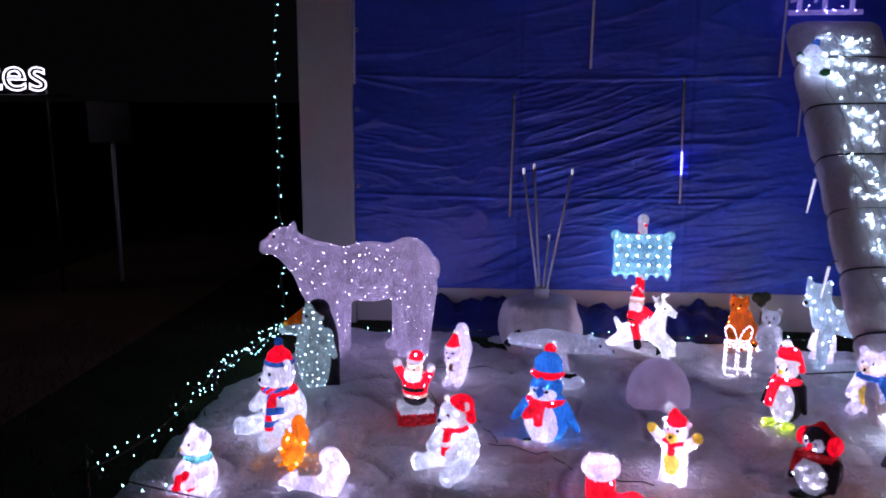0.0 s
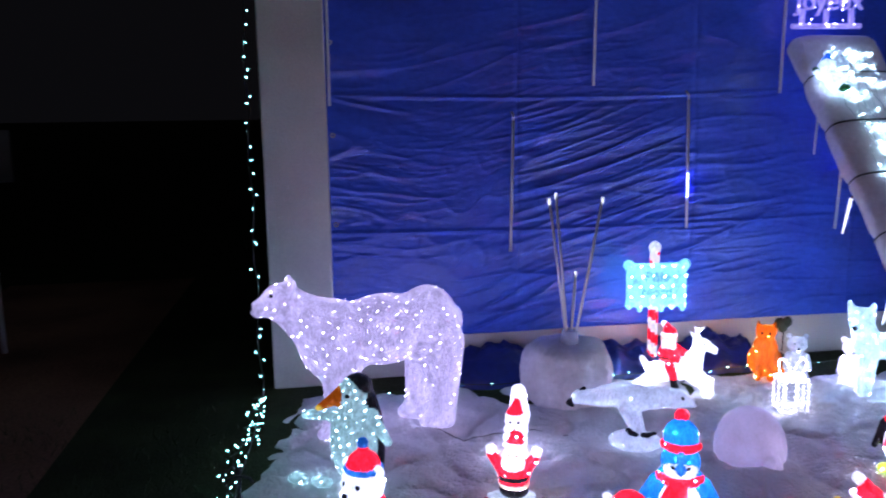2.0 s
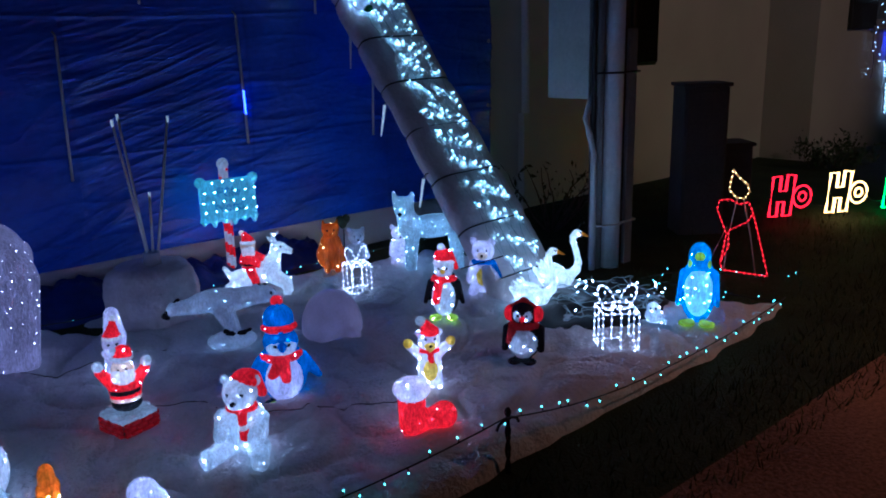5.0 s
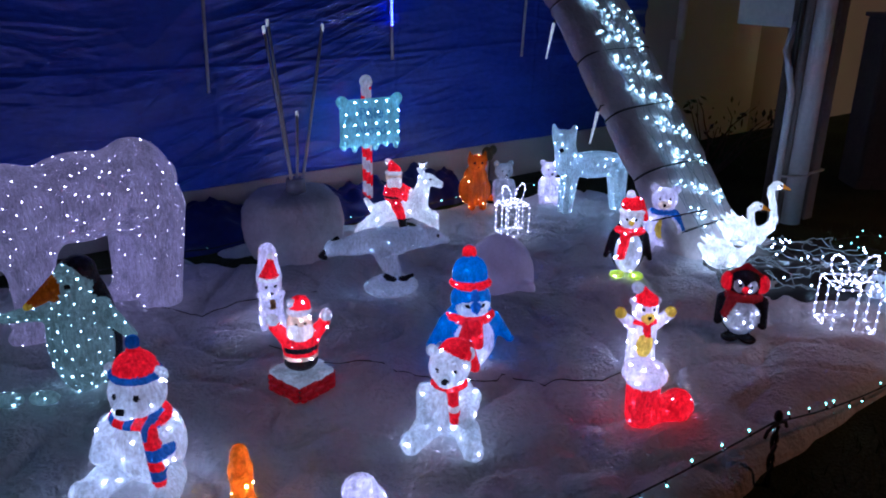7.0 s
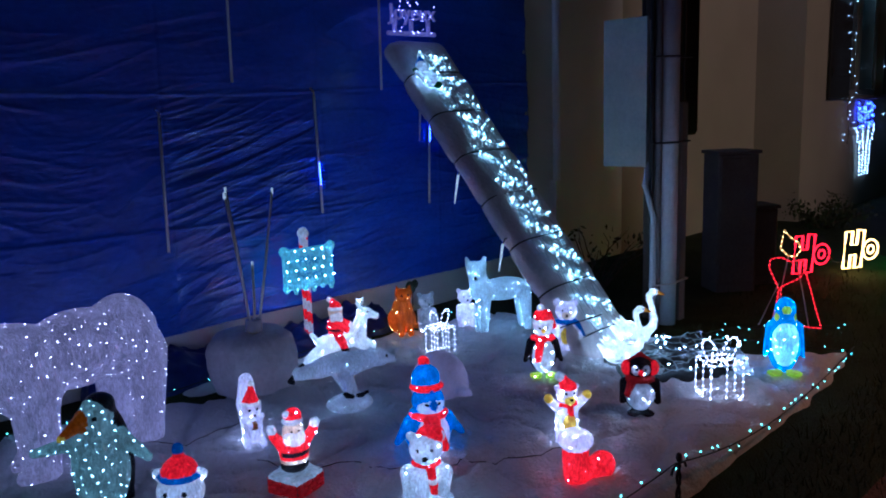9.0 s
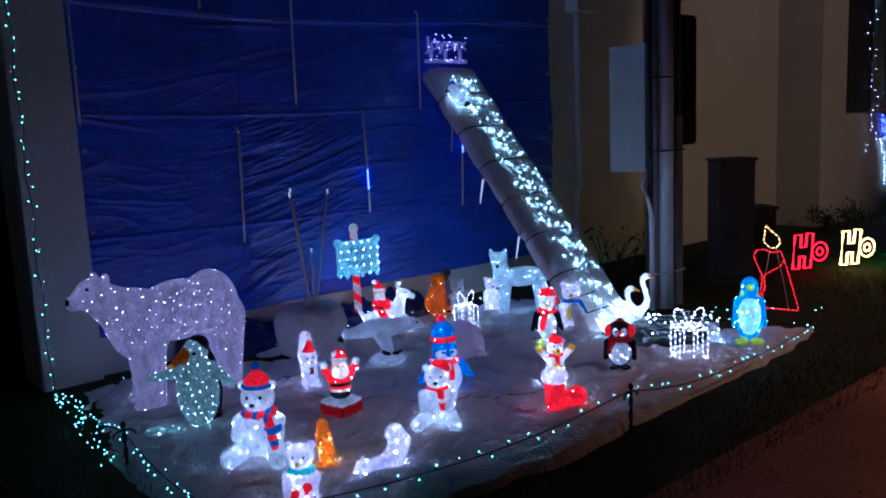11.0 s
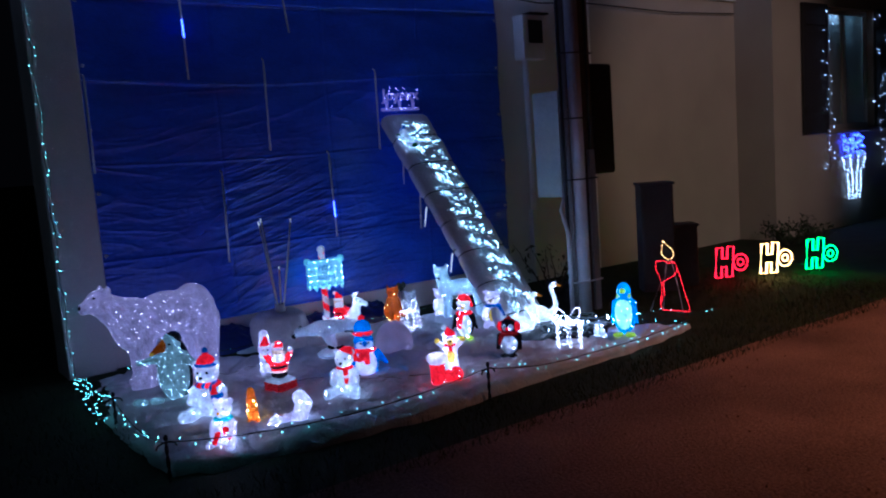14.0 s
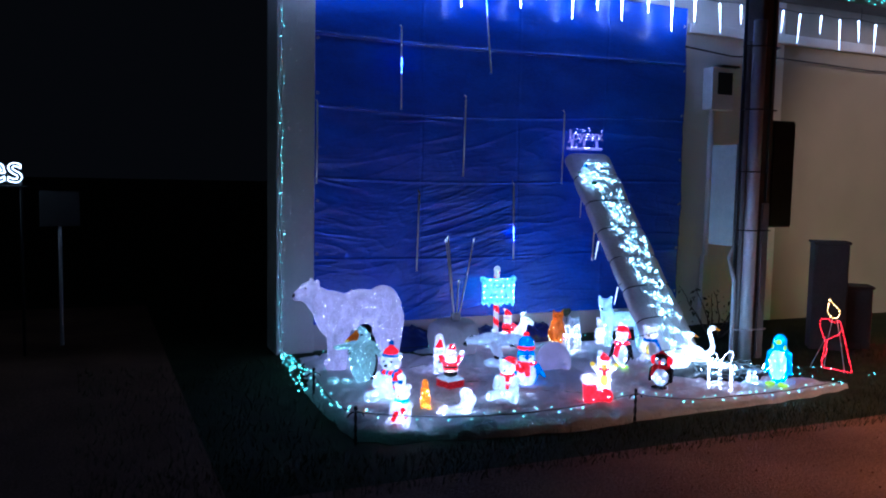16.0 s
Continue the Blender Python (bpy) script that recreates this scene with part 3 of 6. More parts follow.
def polar_bear():
    f = Figure(0.011, 0.045)
    w = "mesh_lilac"
    f.ball((0, 0.10, 0.535), (0.172, 0.30, 0.185), w)
    f.ball((0, 0.36, 0.540), (0.172, 0.19, 0.205), w)
    f.ball((0, -0.20, 0.505), (0.165, 0.20, 0.205), w)
    f.limb((0, -0.22, 0.535), (0, -0.45, 0.695), 0.168, 0.100, w)
    f.ball((0, -0.17, 0.44), (0.150, 0.17, 0.14), w)
    f.ball((0, -0.475, 0.73), (0.088, 0.100, 0.082), w, (-18, 0, 0))
    f.limb((0, -0.53, 0.718), (0, -0.61, 0.695), 0.058, 0.044, w)
    for s in (-1, 1):
        f.ball((s * 0.070, -0.425, 0.808), (0.034, 0.020, 0.034), w)
        f.limb((s * 0.075, -0.16 - 0.02 * s, 0.42), (s * 0.085, -0.16 - 0.03 * s, 0.05), 0.108, 0.080, w)
        f.ball((s * 0.085, -0.20 - 0.03 * s, 0.040), (0.074, 0.095, 0.046), w)
        f.limb((s * 0.080, 0.40 + 0.03 * s, 0.45), (s * 0.088, 0.37 + 0.04 * s, 0.05), 0.125, 0.082, w)
        f.ball((s * 0.088, 0.33 + 0.04 * s, 0.040), (0.074, 0.095, 0.046), w)
        f.paint((s * 0.062, -0.545, 0.765), 0.011, "black_acrylic")
    f.ball((0, 0.55, 0.55), (0.03, 0.03, 0.06), w)
    f.paint((0, -0.655, 0.708), (0.030, 0.026, 0.024), "black_acrylic")
    f.build("polar_bear_figure", on_snow(-0.945, 4.66, -80) @ Matrix.Diagonal((0.92, 0.875, 0.985, 1)), "large standing polar bear of pale lilac mesh dotted with lights", "light figure", "led_lilac", 400, (w,), 0.033, 0.0025, deep=0.0008)


def emperor_penguin():
    f = Figure(0.008, 0.025)
    w, k = "mesh_green_grey", "black_acrylic"
    f.ball((0, 0, 0.22), (0.105, 0.095, 0.20), w)
    f.ball((0, 0.0, 0.42), (0.06, 0.062, 0.075), w)
    f.limb((-0.034, -0.038, 0.425), (-0.098, -0.110, 0.382), 0.036, 0.013, "orange_acrylic")
    f.limb((0.085, 0.01, 0.33), (0.19, -0.02, 0.25), 0.034, 0.018, w)
    f.limb((-0.085, -0.02, 0.33), (-0.22, -0.05, 0.31), 0.034, 0.018, w)
    f.ball((0, 0.05, 0.24), (0.112, 0.075, 0.235), k)
    f.ball((0.014, 0.026, 0.462), (0.058, 0.056, 0.050), k)
    f.limb((0.08, 0.06, 0.20), (0.07, 0.09, 0.0), 0.03, 0.02, k)
    f.paint((0.014, -0.060, 0.435), 0.010, k)
    f.paint((-0.060, 0.012, 0.435), 0.010, k)
    f.paint((-0.098, -0.110, 0.374), 0.024, "yellow_acrylic")
    f.build("emperor_penguin_figure", on_snow(-1.05, 4.02, -38), "tall penguin figure with grey lit mesh body and black back", "light figure", "led_dim", 90, (w,), 0.033, 0.0031, deep=0.001)
    f = Figure(0.007, 0.01)
    f.ball((-0.06, 0, 0.02), (0.05, 0.03, 0.028), w)
    f.ball((0.05, 0.01, 0.018), (0.05, 0.03, 0.026), w)
    f.build("penguin_feet_figure", on_snow(-1.24, 4.0, -30), "pair of pale lit penguin feet on the snow", "light figure", "led_dim", 12, (), 0.025, deep=0.001)


def hat_bear():
    f = Figure(0.006, 0.011)
    w = "frost_white"
    f.ball((0, 0.02, 0.12), (0.105, 0.095, 0.125), w)
    f.ball((0, -0.005, 0.295), (0.078, 0.072, 0.072), w)
    f.ball((0, -0.07, 0.275), (0.036, 0.036, 0.028), w)
    for s in (-1, 1):
        f.ball((s * 0.070, 0.0, 0.350), (0.022, 0.014, 0.022), w)
        f.limb((s * 0.080, -0.04, 0.050), (s * 0.100, -0.11, 0.042), 0.048, 0.040, w)
        f.ball((s * 0.112, -0.145, 0.044), (0.038, 0.032, 0.044), w)
        f.limb((s * 0.09, -0.01, 0.18), (s * 0.085, -0.085, 0.135), 0.034, 0.028, w)
        f.paint((s * 0.032, -0.070, 0.310), 0.009, "black_acrylic")
    f.paint((0, -0.105, 0.285), (0.015, 0.014, 0.011), "black_acrylic")
    f.ball((0, 0.0, 0.350), (0.073, 0.069, 0.016), "blue_acrylic")
    f.ball((0, 0.0, 0.368), (0.058, 0.056, 0.042), "red_acrylic")
    f.limb((0, 0, 0.385), (0, 0, 0.425), 0.040, 0.014, "red_acrylic")
    f.ball((0, 0.0, 0.440), 0.020, "blue_acrylic")
    f.ball((0, -0.005, 0.222), (0.086, 0.080, 0.020), "red_acrylic")
    f.limb((0.06, -0.075, 0.215), (0.095, -0.115, 0.10), 0.022, 0.020, "red_acrylic")
    for x in (-0.06, 0.0, 0.055):
        f.paint_block((x, -0.05, 0.222), (0.013, 0.06, 0.022), "blue_acrylic")
    f.paint_block((0.078, -0.10, 0.165), (0.04, 0.05, 0.014), "blue_acrylic")
    f.paint_block((0.09, -0.11, 0.115), (0.04, 0.05, 0.012), "blue_acrylic")
    f.build("bear_in_bobble_hat_figure", on_snow(-1.04, 3.35, -44), "sitting white acrylic bear with red and blue hat and scarf", "light figure", "led_white", 42, (w,), 0.036)


def scarf_bear():
    f = Figure(0.0055, 0.016)
    w = "frost_lilac"
    f.ball((0, 0.01, 0.085), (0.062, 0.058, 0.09), w)
    f.ball((0, 0, 0.215), (0.054, 0.05, 0.050), w)
    f.ball((0, -0.048, 0.20), (0.025, 0.025, 0.02), w)
    for s in (-1, 1):
        f.ball((s * 0.046, 0.005, 0.258), (0.018, 0.012, 0.018), w)
        f.limb((s * 0.04, -0.02, 0.03), (s * 0.06, -0.085, 0.022), 0.03, 0.024, w)
        f.limb((s * 0.055, -0.01, 0.13), (s * 0.045, -0.065, 0.085), 0.024, 0.02, w)
        f.paint((s * 0.022, -0.048, 0.225), 0.006, "black_acrylic")
    f.paint((0, -0.072, 0.205), (0.011, 0.01, 0.008), "amber_acrylic")
    f.ball((0, -0.002, 0.160), (0.055, 0.052, 0.014), "teal_acrylic")
    f.limb((0.03, -0.07, 0.115), (0.045, -0.062, 0.075), 0.016, 0.018, "red_acrylic")
    f.limb((-0.01, -0.075, 0.09), (-0.03, -0.08, 0.045), 0.014, 0.014, "red_acrylic")
    f.build("bear_in_scarf_figure", on_snow(-1.18, 2.74, -42), "small white acrylic bear with a teal scarf and red mittens", "light figure", "led_white", 26, (w,), 0.03)


def squirrel():
    f = Figure(0.0055, 0.014)
    o = "amber_acrylic"
    f.ball((0, 0, 0.06), (0.036, 0.04, 0.062), o)
    f.ball((0, -0.015, 0.125), (0.028, 0.032, 0.028), o)
    f.limb((0, -0.04, 0.12), (0, -0.058, 0.11), 0.014, 0.008, o)
    f.limb((0, 0.04, 0.03), (0.0, 0.075, 0.12), 0.026, 0.034, o)
    f.ball((0.0, 0.055, 0.165), (0.026, 0.036, 0.042), o)
    for s in (-1, 1):
        f.ball((s * 0.018, -0.005, 0.155), (0.008, 0.006, 0.016), o)
        f.ball((s * 0.026, -0.03, 0.015), (0.014, 0.032, 0.015), o)
        f.limb((s * 0.026, -0.02, 0.085), (s * 0.01, -0.05, 0.075), 0.010, 0.008, o)
    f.build("squirrel_figure", on_snow(-0.90, 3.01, -20), "small amber acrylic squirrel with its tail raised", "light figure", "led_orange", 20, (), 0.026, 0.0045)
    f = Figure(0.0055, 0.016)
    w = "frost_lilac"
    f.limb((-0.03, 0, 0.035), (0.06, 0, 0.042), 0.036, 0.044, w)
    f.ball((-0.085, -0.01, 0.055), (0.036, 0.030, 0.028), w)
    f.limb((-0.10, -0.012, 0.05), (-0.128, -0.014, 0.042), 0.014, 0.008, w)
    f.limb((0.070, 0, 0.05), (0.100, 0.0, 0.12), 0.048, 0.050, w)
    f.ball((0.078, 0, 0.165), (0.046, 0.034, 0.042), w)
    for s in (-1, 1):
        f.ball((-0.075, s * 0.018, 0.082), (0.008, 0.006, 0.010), w)
        f.limb((-0.05, s * 0.03, 0.02), (-0.085, s * 0.035, 0.012), 0.015, 0.012, w)
        f.paint((-0.10, s * 0.022, 0.062), 0.005, "black_acrylic")
    f.build("white_squirrel_figure", on_snow(-0.76, 2.80, -10), "low white acrylic animal with its bushy tail curled up", "light figure", "led_white", 22, (), 0.028)


def chimney():
    t = thing("chimney_figure", on_snow(-0.455, 3.565, 14), "low red brick chimney figure with a snowy white top", "light figure")
    part("core", solid(-0.074, 0.074, -0.074, 0.074, 0.0, 0.062), "black_plastic", t)
    me = shared_mesh("brick", box(bmesh.new(), -0.0225, 0.0225, -0.010, 0.010, -0.0086, 0.0086, 0.004), ["brick_red"])
    small = shared_mesh("brick", box(bmesh.new(), -0.0105, 0.0105, -0.010, 0.010, -0.0086, 0.0086, 0.004), ["brick_red"])
    for row in range(3):
        for side in range(4):
            turn = pose(0, 0, 0, 0, 0, 90 * side)
            if row % 2:
                spots = [(-0.0505, me), (0.0, me), (0.0505, me)]
            else:
                spots = [(-0.0625, small), (-0.0255, me), (0.0255, me), (0.0625, small)]
            for u, k in spots:
                piece("brick", k, t, turn @ pose(u, -0.080, 0.011 + 0.0205 * row, random.uniform(-2, 2), 0, random.uniform(-2, 2)))
    f = Figure(0.0045, 0.006)
    f.block((0, 0, 0.064), (0.080, 0.080, 0.012), 0.010, "frost_white")
    for k in range(9):
        a = 2 * math.pi * k / 9
        f.ball((0.068 * math.cos(a), 0.068 * math.sin(a), 0.068), (0.026, 0.026, 0.012), "frost_white")
    cap = f.build("snow_cap", Matrix(), "", "", flat_base=False)
    cap.parent = t
    tagged(cap, "white acrylic snow cap")


def santa():
    f = Figure(0.005, 0.010)
    f.ball((0, 0, 0.135), (0.058, 0.050, 0.035), "black_acrylic")
    f.ball((0, 0, 0.195), (0.062, 0.052, 0.062), "red_acrylic")
    f.ball((0, 0, 0.160), (0.060, 0.050, 0.016), "cream_acrylic")
    f.paint_block((0, -0.05, 0.190), (0.065, 0.03, 0.008), "black_acrylic")
    f.ball((0, -0.006, 0.275), (0.043, 0.040, 0.042), "cream_acrylic")
    f.ball((0, -0.026, 0.255), (0.043, 0.026, 0.040), "frost_bright")
    f.ball((0, 0, 0.318), (0.044, 0.042, 0.012), "frost_white")
    f.ball((0.005, 0.004, 0.338), (0.036, 0.034, 0.032), "red_acrylic")
    f.ball((-0.028, -0.01, 0.352), 0.014, "frost_white")
    for s in (-1, 1):
        f.limb((s * 0.05, 0, 0.225), (s * 0.082, -0.012, 0.275), 0.024, 0.020, "red_acrylic")
        f.ball((s * 0.088, -0.014, 0.300), 0.021, "frost_white")
        f.paint((s * 0.015, -0.045, 0.287), 0.005, "black_acrylic")
    f.build("santa_figure", on_snow(-0.455, 3.565, -20, 0.032), "small red and white Santa figure standing on a snowy brick chimney", "light figure", "led_white", 22, ("cream_acrylic", "red_acrylic", "frost_bright"), 0.034, 0.004, flat_base=False)


def ice_slab():
    f = Figure(0.0055, 0.012)
    w = "frost_lilac"
    f.ball((0, -0.012, 0.080), (0.050, 0.050, 0.082), w)
    f.ball((-0.004, -0.045, 0.182), (0.046, 0.044, 0.042), w)
    f.limb((-0.004, -0.085, 0.172), (-0.004, -0.098, 0.168), 0.018, 0.013, w)
    f.limb((0, 0.045, 0.030), (0.006, 0.078, 0.17), 0.036, 0.050, w)
    f.limb((0.006, 0.078, 0.17), (0.004, 0.066, 0.285), 0.050, 0.034, w)
    f.ball((-0.004, -0.042, 0.210), (0.046, 0.044, 0.012), "frost_bright")
    f.limb((-0.004, -0.040, 0.218), (0.006, -0.028, 0.282), 0.038, 0.012, "red_acrylic")
    f.ball((0.008, -0.026, 0.294), 0.015, "frost_bright")
    f.ball((0.0, -0.072, 0.105), (0.018, 0.014, 0.020), "brown_fur")
    for s in (-1, 1):
        f.limb((s * 0.040, -0.03, 0.135), (s * 0.014, -0.070, 0.108), 0.017, 0.014, w)
        f.limb((s * 0.030, -0.02, 0.025), (s * 0.036, -0.075, 0.014), 0.024, 0.017, w)
        f.paint((-0.004 + s * 0.018, -0.086, 0.190), 0.007, "black_acrylic")
    f.paint((-0.004, -0.111, 0.170), 0.007, "black_acrylic")
    f.build("squirrel_in_hat_figure", on_snow(-0.30, 4.15, -18), "white acrylic squirrel with a tall tail and a red hat", "light figure", "led_white", 18, (w,), 0.038)


def sitting_bear():
    f = Figure(0.006, 0.010)
    w = "frost_white"
    f.ball((0, 0.02, 0.10), (0.082, 0.078, 0.108), w)
    f.ball((0, -0.01, 0.245), (0.062, 0.060, 0.060), w)
    f.ball((0, -0.06, 0.228), (0.032, 0.032, 0.025), w)
    for s in (-1, 1):
        f.ball((s * 0.055, 0.0, 0.290), (0.019, 0.012, 0.019), w)
        f.limb((s * 0.060, -0.03, 0.042), (s * 0.080, -0.09, 0.036), 0.042, 0.034, w)
        f.ball((s * 0.092, -0.122, 0.038), (0.033, 0.028, 0.040), w)
        f.limb((s * 0.07, -0.01, 0.15), (s * 0.062, -0.075, 0.105), 0.030, 0.024, w)
        f.paint((s * 0.027, -0.064, 0.258), 0.007, "black_acrylic")
    f.paint((0, -0.09, 0.235), (0.012, 0.012, 0.009), "black_acrylic")
    f.ball((0.018, 0.012, 0.290), (0.052, 0.050, 0.036), "red_acrylic")
    f.limb((0.045, 0.02, 0.290), (0.072, 0.02, 0.235), 0.026, 0.018, "red_acrylic")
    f.ball((0, -0.008, 0.190), (0.058, 0.054, 0.012), "red_acrylic")
    f.limb((0.02, -0.062, 0.18), (0.03, -0.085, 0.11), 0.017, 0.015, "red_acrylic")
    f.paint_block((0.025, -0.075, 0.145), (0.03, 0.03, 0.008), "frost_bright")
    f.build("sitting_bear_figure", on_snow(-0.225, 3.03, -46), "sitting white acrylic bear with a red Santa hat and scarf", "light figure", "led_white", 30, (w,), 0.038)


def hooded_penguin():
    f = Figure(0.006, 0.014)
    b = "azure_acrylic"
    f.ball((0, 0.01, 0.135), (0.095, 0.085, 0.130), b)
    f.ball((0, 0, 0.275), (0.066, 0.062, 0.062), b)
    f.ball((0, -0.032, 0.125), (0.070, 0.060, 0.105), "frost_lilac")
    f.ball((0, -0.028, 0.262), (0.054, 0.042, 0.042), "frost_white")
    f.limb((0, -0.065, 0.270), (0, -0.085, 0.255), 0.016, 0.006, "blue_acrylic")
    f.paint((0, -0.06, 0.305), (0.014, 0.03, 0.03), "blue_acrylic")
    f.ball((0, 0.018, 0.368), (0.058, 0.055, 0.062), "azure_acrylic")
    f.ball((0, 0.008, 0.335), (0.070, 0.066, 0.017), "red_acrylic")
    f.ball((0, 0.034, 0.440), 0.024, "red_acrylic")
    f.ball((0, -0.004, 0.215), (0.075, 0.070, 0.020), "red_acrylic")
    f.limb((-0.015, -0.075, 0.21), (-0.045, -0.095, 0.165), 0.022, 0.018, "red_acrylic")
    f.limb((0.0, -0.08, 0.21), (0.005, -0.10, 0.14), 0.020, 0.016, "red_acrylic")
    for s in (-1, 1):
        f.limb((s * 0.075, 0, 0.185), (s * 0.135, -0.01, 0.105), 0.030, 0.014, b)
        f.ball((s * 0.045, -0.055, 0.016), (0.040, 0.046, 0.018), "black_acrylic")
        f.ball((s * 0.045, -0.085, 0.022), (0.020, 0.018, 0.018), "lime_acrylic")
        f.paint((s * 0.026, -0.066, 0.275), 0.008, "black_acrylic")
    f.paint_block((0, 0.01, 0.0), (0.09, 0.09, 0.022), "black_acrylic")
    f.build("penguin_in_hat_figure", on_snow(0.15, 3.41, -24) @ Matrix.Diagonal((1.12, 1.1, 1.0, 1)), "blue acrylic penguin with a bobble hat and red scarf", "light figure", "led_white", 34, (b, "frost_lilac", "red_acrylic", "lime_acrylic"), 0.034, 0.0038, deep=0.003)


def arms_up_bear():
    f = Figure(0.0055, 0.012)
    w = "frost_lilac"
    f.ball((0, 0, 0.105), (0.052, 0.048, 0.10), w)
    f.ball((0, -0.005, 0.225), (0.048, 0.046, 0.045), w)
    f.ball((0, -0.045, 0.208), (0.024, 0.022, 0.018), "yellow_acrylic")
    f.paint((0, -0.05, 0.095), (0.034, 0.03, 0.052), "yellow_acrylic")
    f.paint((0, -0.066, 0.216), 0.008, "black_acrylic")
    f.ball((0, -0.004, 0.180), (0.046, 0.044, 0.010), "red_acrylic")
    f.limb((0, -0.05, 0.17), (0.004, -0.056, 0.125), 0.012, 0.013, "red_acrylic")
    f.limb((0.0, 0, 0.258), (-0.012, 0, 0.292), 0.043, 0.020, "red_acrylic")
    f.ball((-0.034, 0, 0.308), 0.021, "frost_white")
    for s in (-1, 1):
        f.limb((s * 0.042, 0, 0.16), (s * 0.085, -0.012, 0.205), 0.022, 0.019, w)
        f.ball((s * 0.092, -0.018, 0.218), 0.020, "yellow_acrylic")
        f.ball((s * 0.046, 0.0, 0.255), (0.014, 0.010, 0.014), w)
        f.limb((s * 0.028, 0, 0.05), (s * 0.032, -0.012, 0.012), 0.026, 0.024, w)
        f.paint((s * 0.02, -0.045, 0.238), 0.006, "black_acrylic")
    f.build("bear_with_raised_arms_figure", on_snow(0.64, 3.02, -32), "little white acrylic bear raising its arms, in Santa hat", "light figure", "led_white", 26, (w,), 0.032, 0.0042)


def santa_boot():
    f = Figure(0.0055, 0.02)
    r = "red_acrylic"
    f.limb((0, 0, 0.035), (0, 0, 0.125), 0.050, 0.054, r)
    f.limb((0.02, 0, 0.042), (0.115, 0, 0.048), 0.042, 0.050, r)
    f.ball((0.125, 0, 0.06), (0.05, 0.05, 0.052), r)
    f.ball((0, 0, 0.178), (0.070, 0.070, 0.036), "frost_lilac")
    f.ball((0, 0, 0.196), (0.062, 0.062, 0.026), "frost_lilac")
    f.build("santa_boot_figure", on_snow(0.32, 2.74, -25), "red acrylic Santa boot with a white fur cuff", "light figure", "led_white", 22, ("frost_lilac", r), 0.036, 0.004, deep=0.003)


def earmuff_penguin():
    f = Figure(0.0055, 0.012)
    k = "black_acrylic"
    f.ball((0, 0.01, 0.10), (0.072, 0.066, 0.100), k)
    f.ball((0, 0, 0.215), (0.052, 0.050, 0.050), k)
    f.ball((0, -0.03, 0.09), (0.056, 0.046, 0.068), "frost_unlit")
    f.ball((0.018, -0.034, 0.212), (0.018, 0.02, 0.024), "frost_unlit")
    f.ball((-0.018, -0.034, 0.212), (0.018, 0.02, 0.024), "frost_unlit")
    f.limb((0, -0.045, 0.205), (0, -0.068, 0.198), 0.012, 0.006, "red_acrylic")
    f.limb((-0.05, 0.0, 0.235), (0.0, 0.0, 0.272), 0.012, 0.012, "dark_red_acrylic")
    f.limb((0.0, 0.0, 0.272), (0.05, 0.0, 0.235), 0.012, 0.012, "dark_red_acrylic")
    f.ball((0, -0.004, 0.162), (0.058, 0.056, 0.016), "dark_red_acrylic")
    f.limb((-0.04, -0.05, 0.16), (-0.052, -0.05, 0.10), 0.016, 0.014, "dark_red_acrylic")
    for s in (-1, 1):
        f.ball((s * 0.058, -0.004, 0.212), (0.020, 0.030, 0.034), "red_acrylic")
        f.limb((s * 0.062, 0, 0.14), (s * 0.072, -0.03, 0.06), 0.022, 0.014, k)
        f.ball((s * 0.03, -0.05, 0.010), (0.028, 0.034, 0.012), k)
        f.paint((s * 0.018, -0.052, 0.218), 0.006, k)
    f.build("penguin_with_earmuffs_figure", on_snow(1.165, 2.965, -54, 0.006, 1.06) @ Matrix.Diagonal((1.1, 1.1, 1, 1)), "black acrylic penguin with red earmuffs and red scarf", "light figure", "led_white", 7, ("frost_unlit",), 0.034, 0.0034)


def santa_penguin():
    f = Figure(0.0055, 0.012)
    k = "black_acrylic"
    f.ball((0, 0.015, 0.13), (0.078, 0.066, 0.125), k)
    f.ball((0, -0.02, 0.115), (0.058, 0.055, 0.098), "frost_white")
    f.ball((0, -0.008, 0.262), (0.050, 0.046, 0.046), "frost_white")
    f.limb((0, -0.05, 0.258), (0, -0.072, 0.25), 0.011, 0.005, "yellow_acrylic")
    f.ball((0, 0, 0.292), (0.056, 0.053, 0.016), "frost_bright")
    f.ball((0, 0.003, 0.325), (0.048, 0.046, 0.036), "red_acrylic")
    f.limb((0.03, 0.005, 0.330), (0.062, 0.01, 0.262), 0.022, 0.014, "red_acrylic")
    f.ball((-0.01, 0, 0.368), 0.020, "frost_white")
    f.ball((0, -0.004, 0.210), (0.064, 0.060, 0.018), "red_acrylic")
    f.limb((-0.02, -0.062, 0.205), (-0.035, -0.078, 0.11), 0.022, 0.018, "red_acrylic")
    for s in (-1, 1):
        f.limb((s * 0.062, 0.01, 0.18), (s * 0.095, -0.01, 0.085), 0.024, 0.012, k)
        f.ball((s * 0.042, -0.05, 0.014), (0.032, 0.038, 0.015), "lime_acrylic")
        f.paint((s * 0.02, -0.05, 0.270), 0.006, k)
    f.limb((0.09, -0.02, 0.262), (0.30, -0.05, 0.335), 0.0045, 0.0045, k)
    f.build("penguin_in_santa_hat_figure", on_snow(1.26, 3.64, -46, 0.004, 1.05), "black and white acrylic penguin with a Santa hat and scarf", "light figure", "led_white", 26, ("frost_white", "red_acrylic", "lime_acrylic"), 0.032, 0.0042)


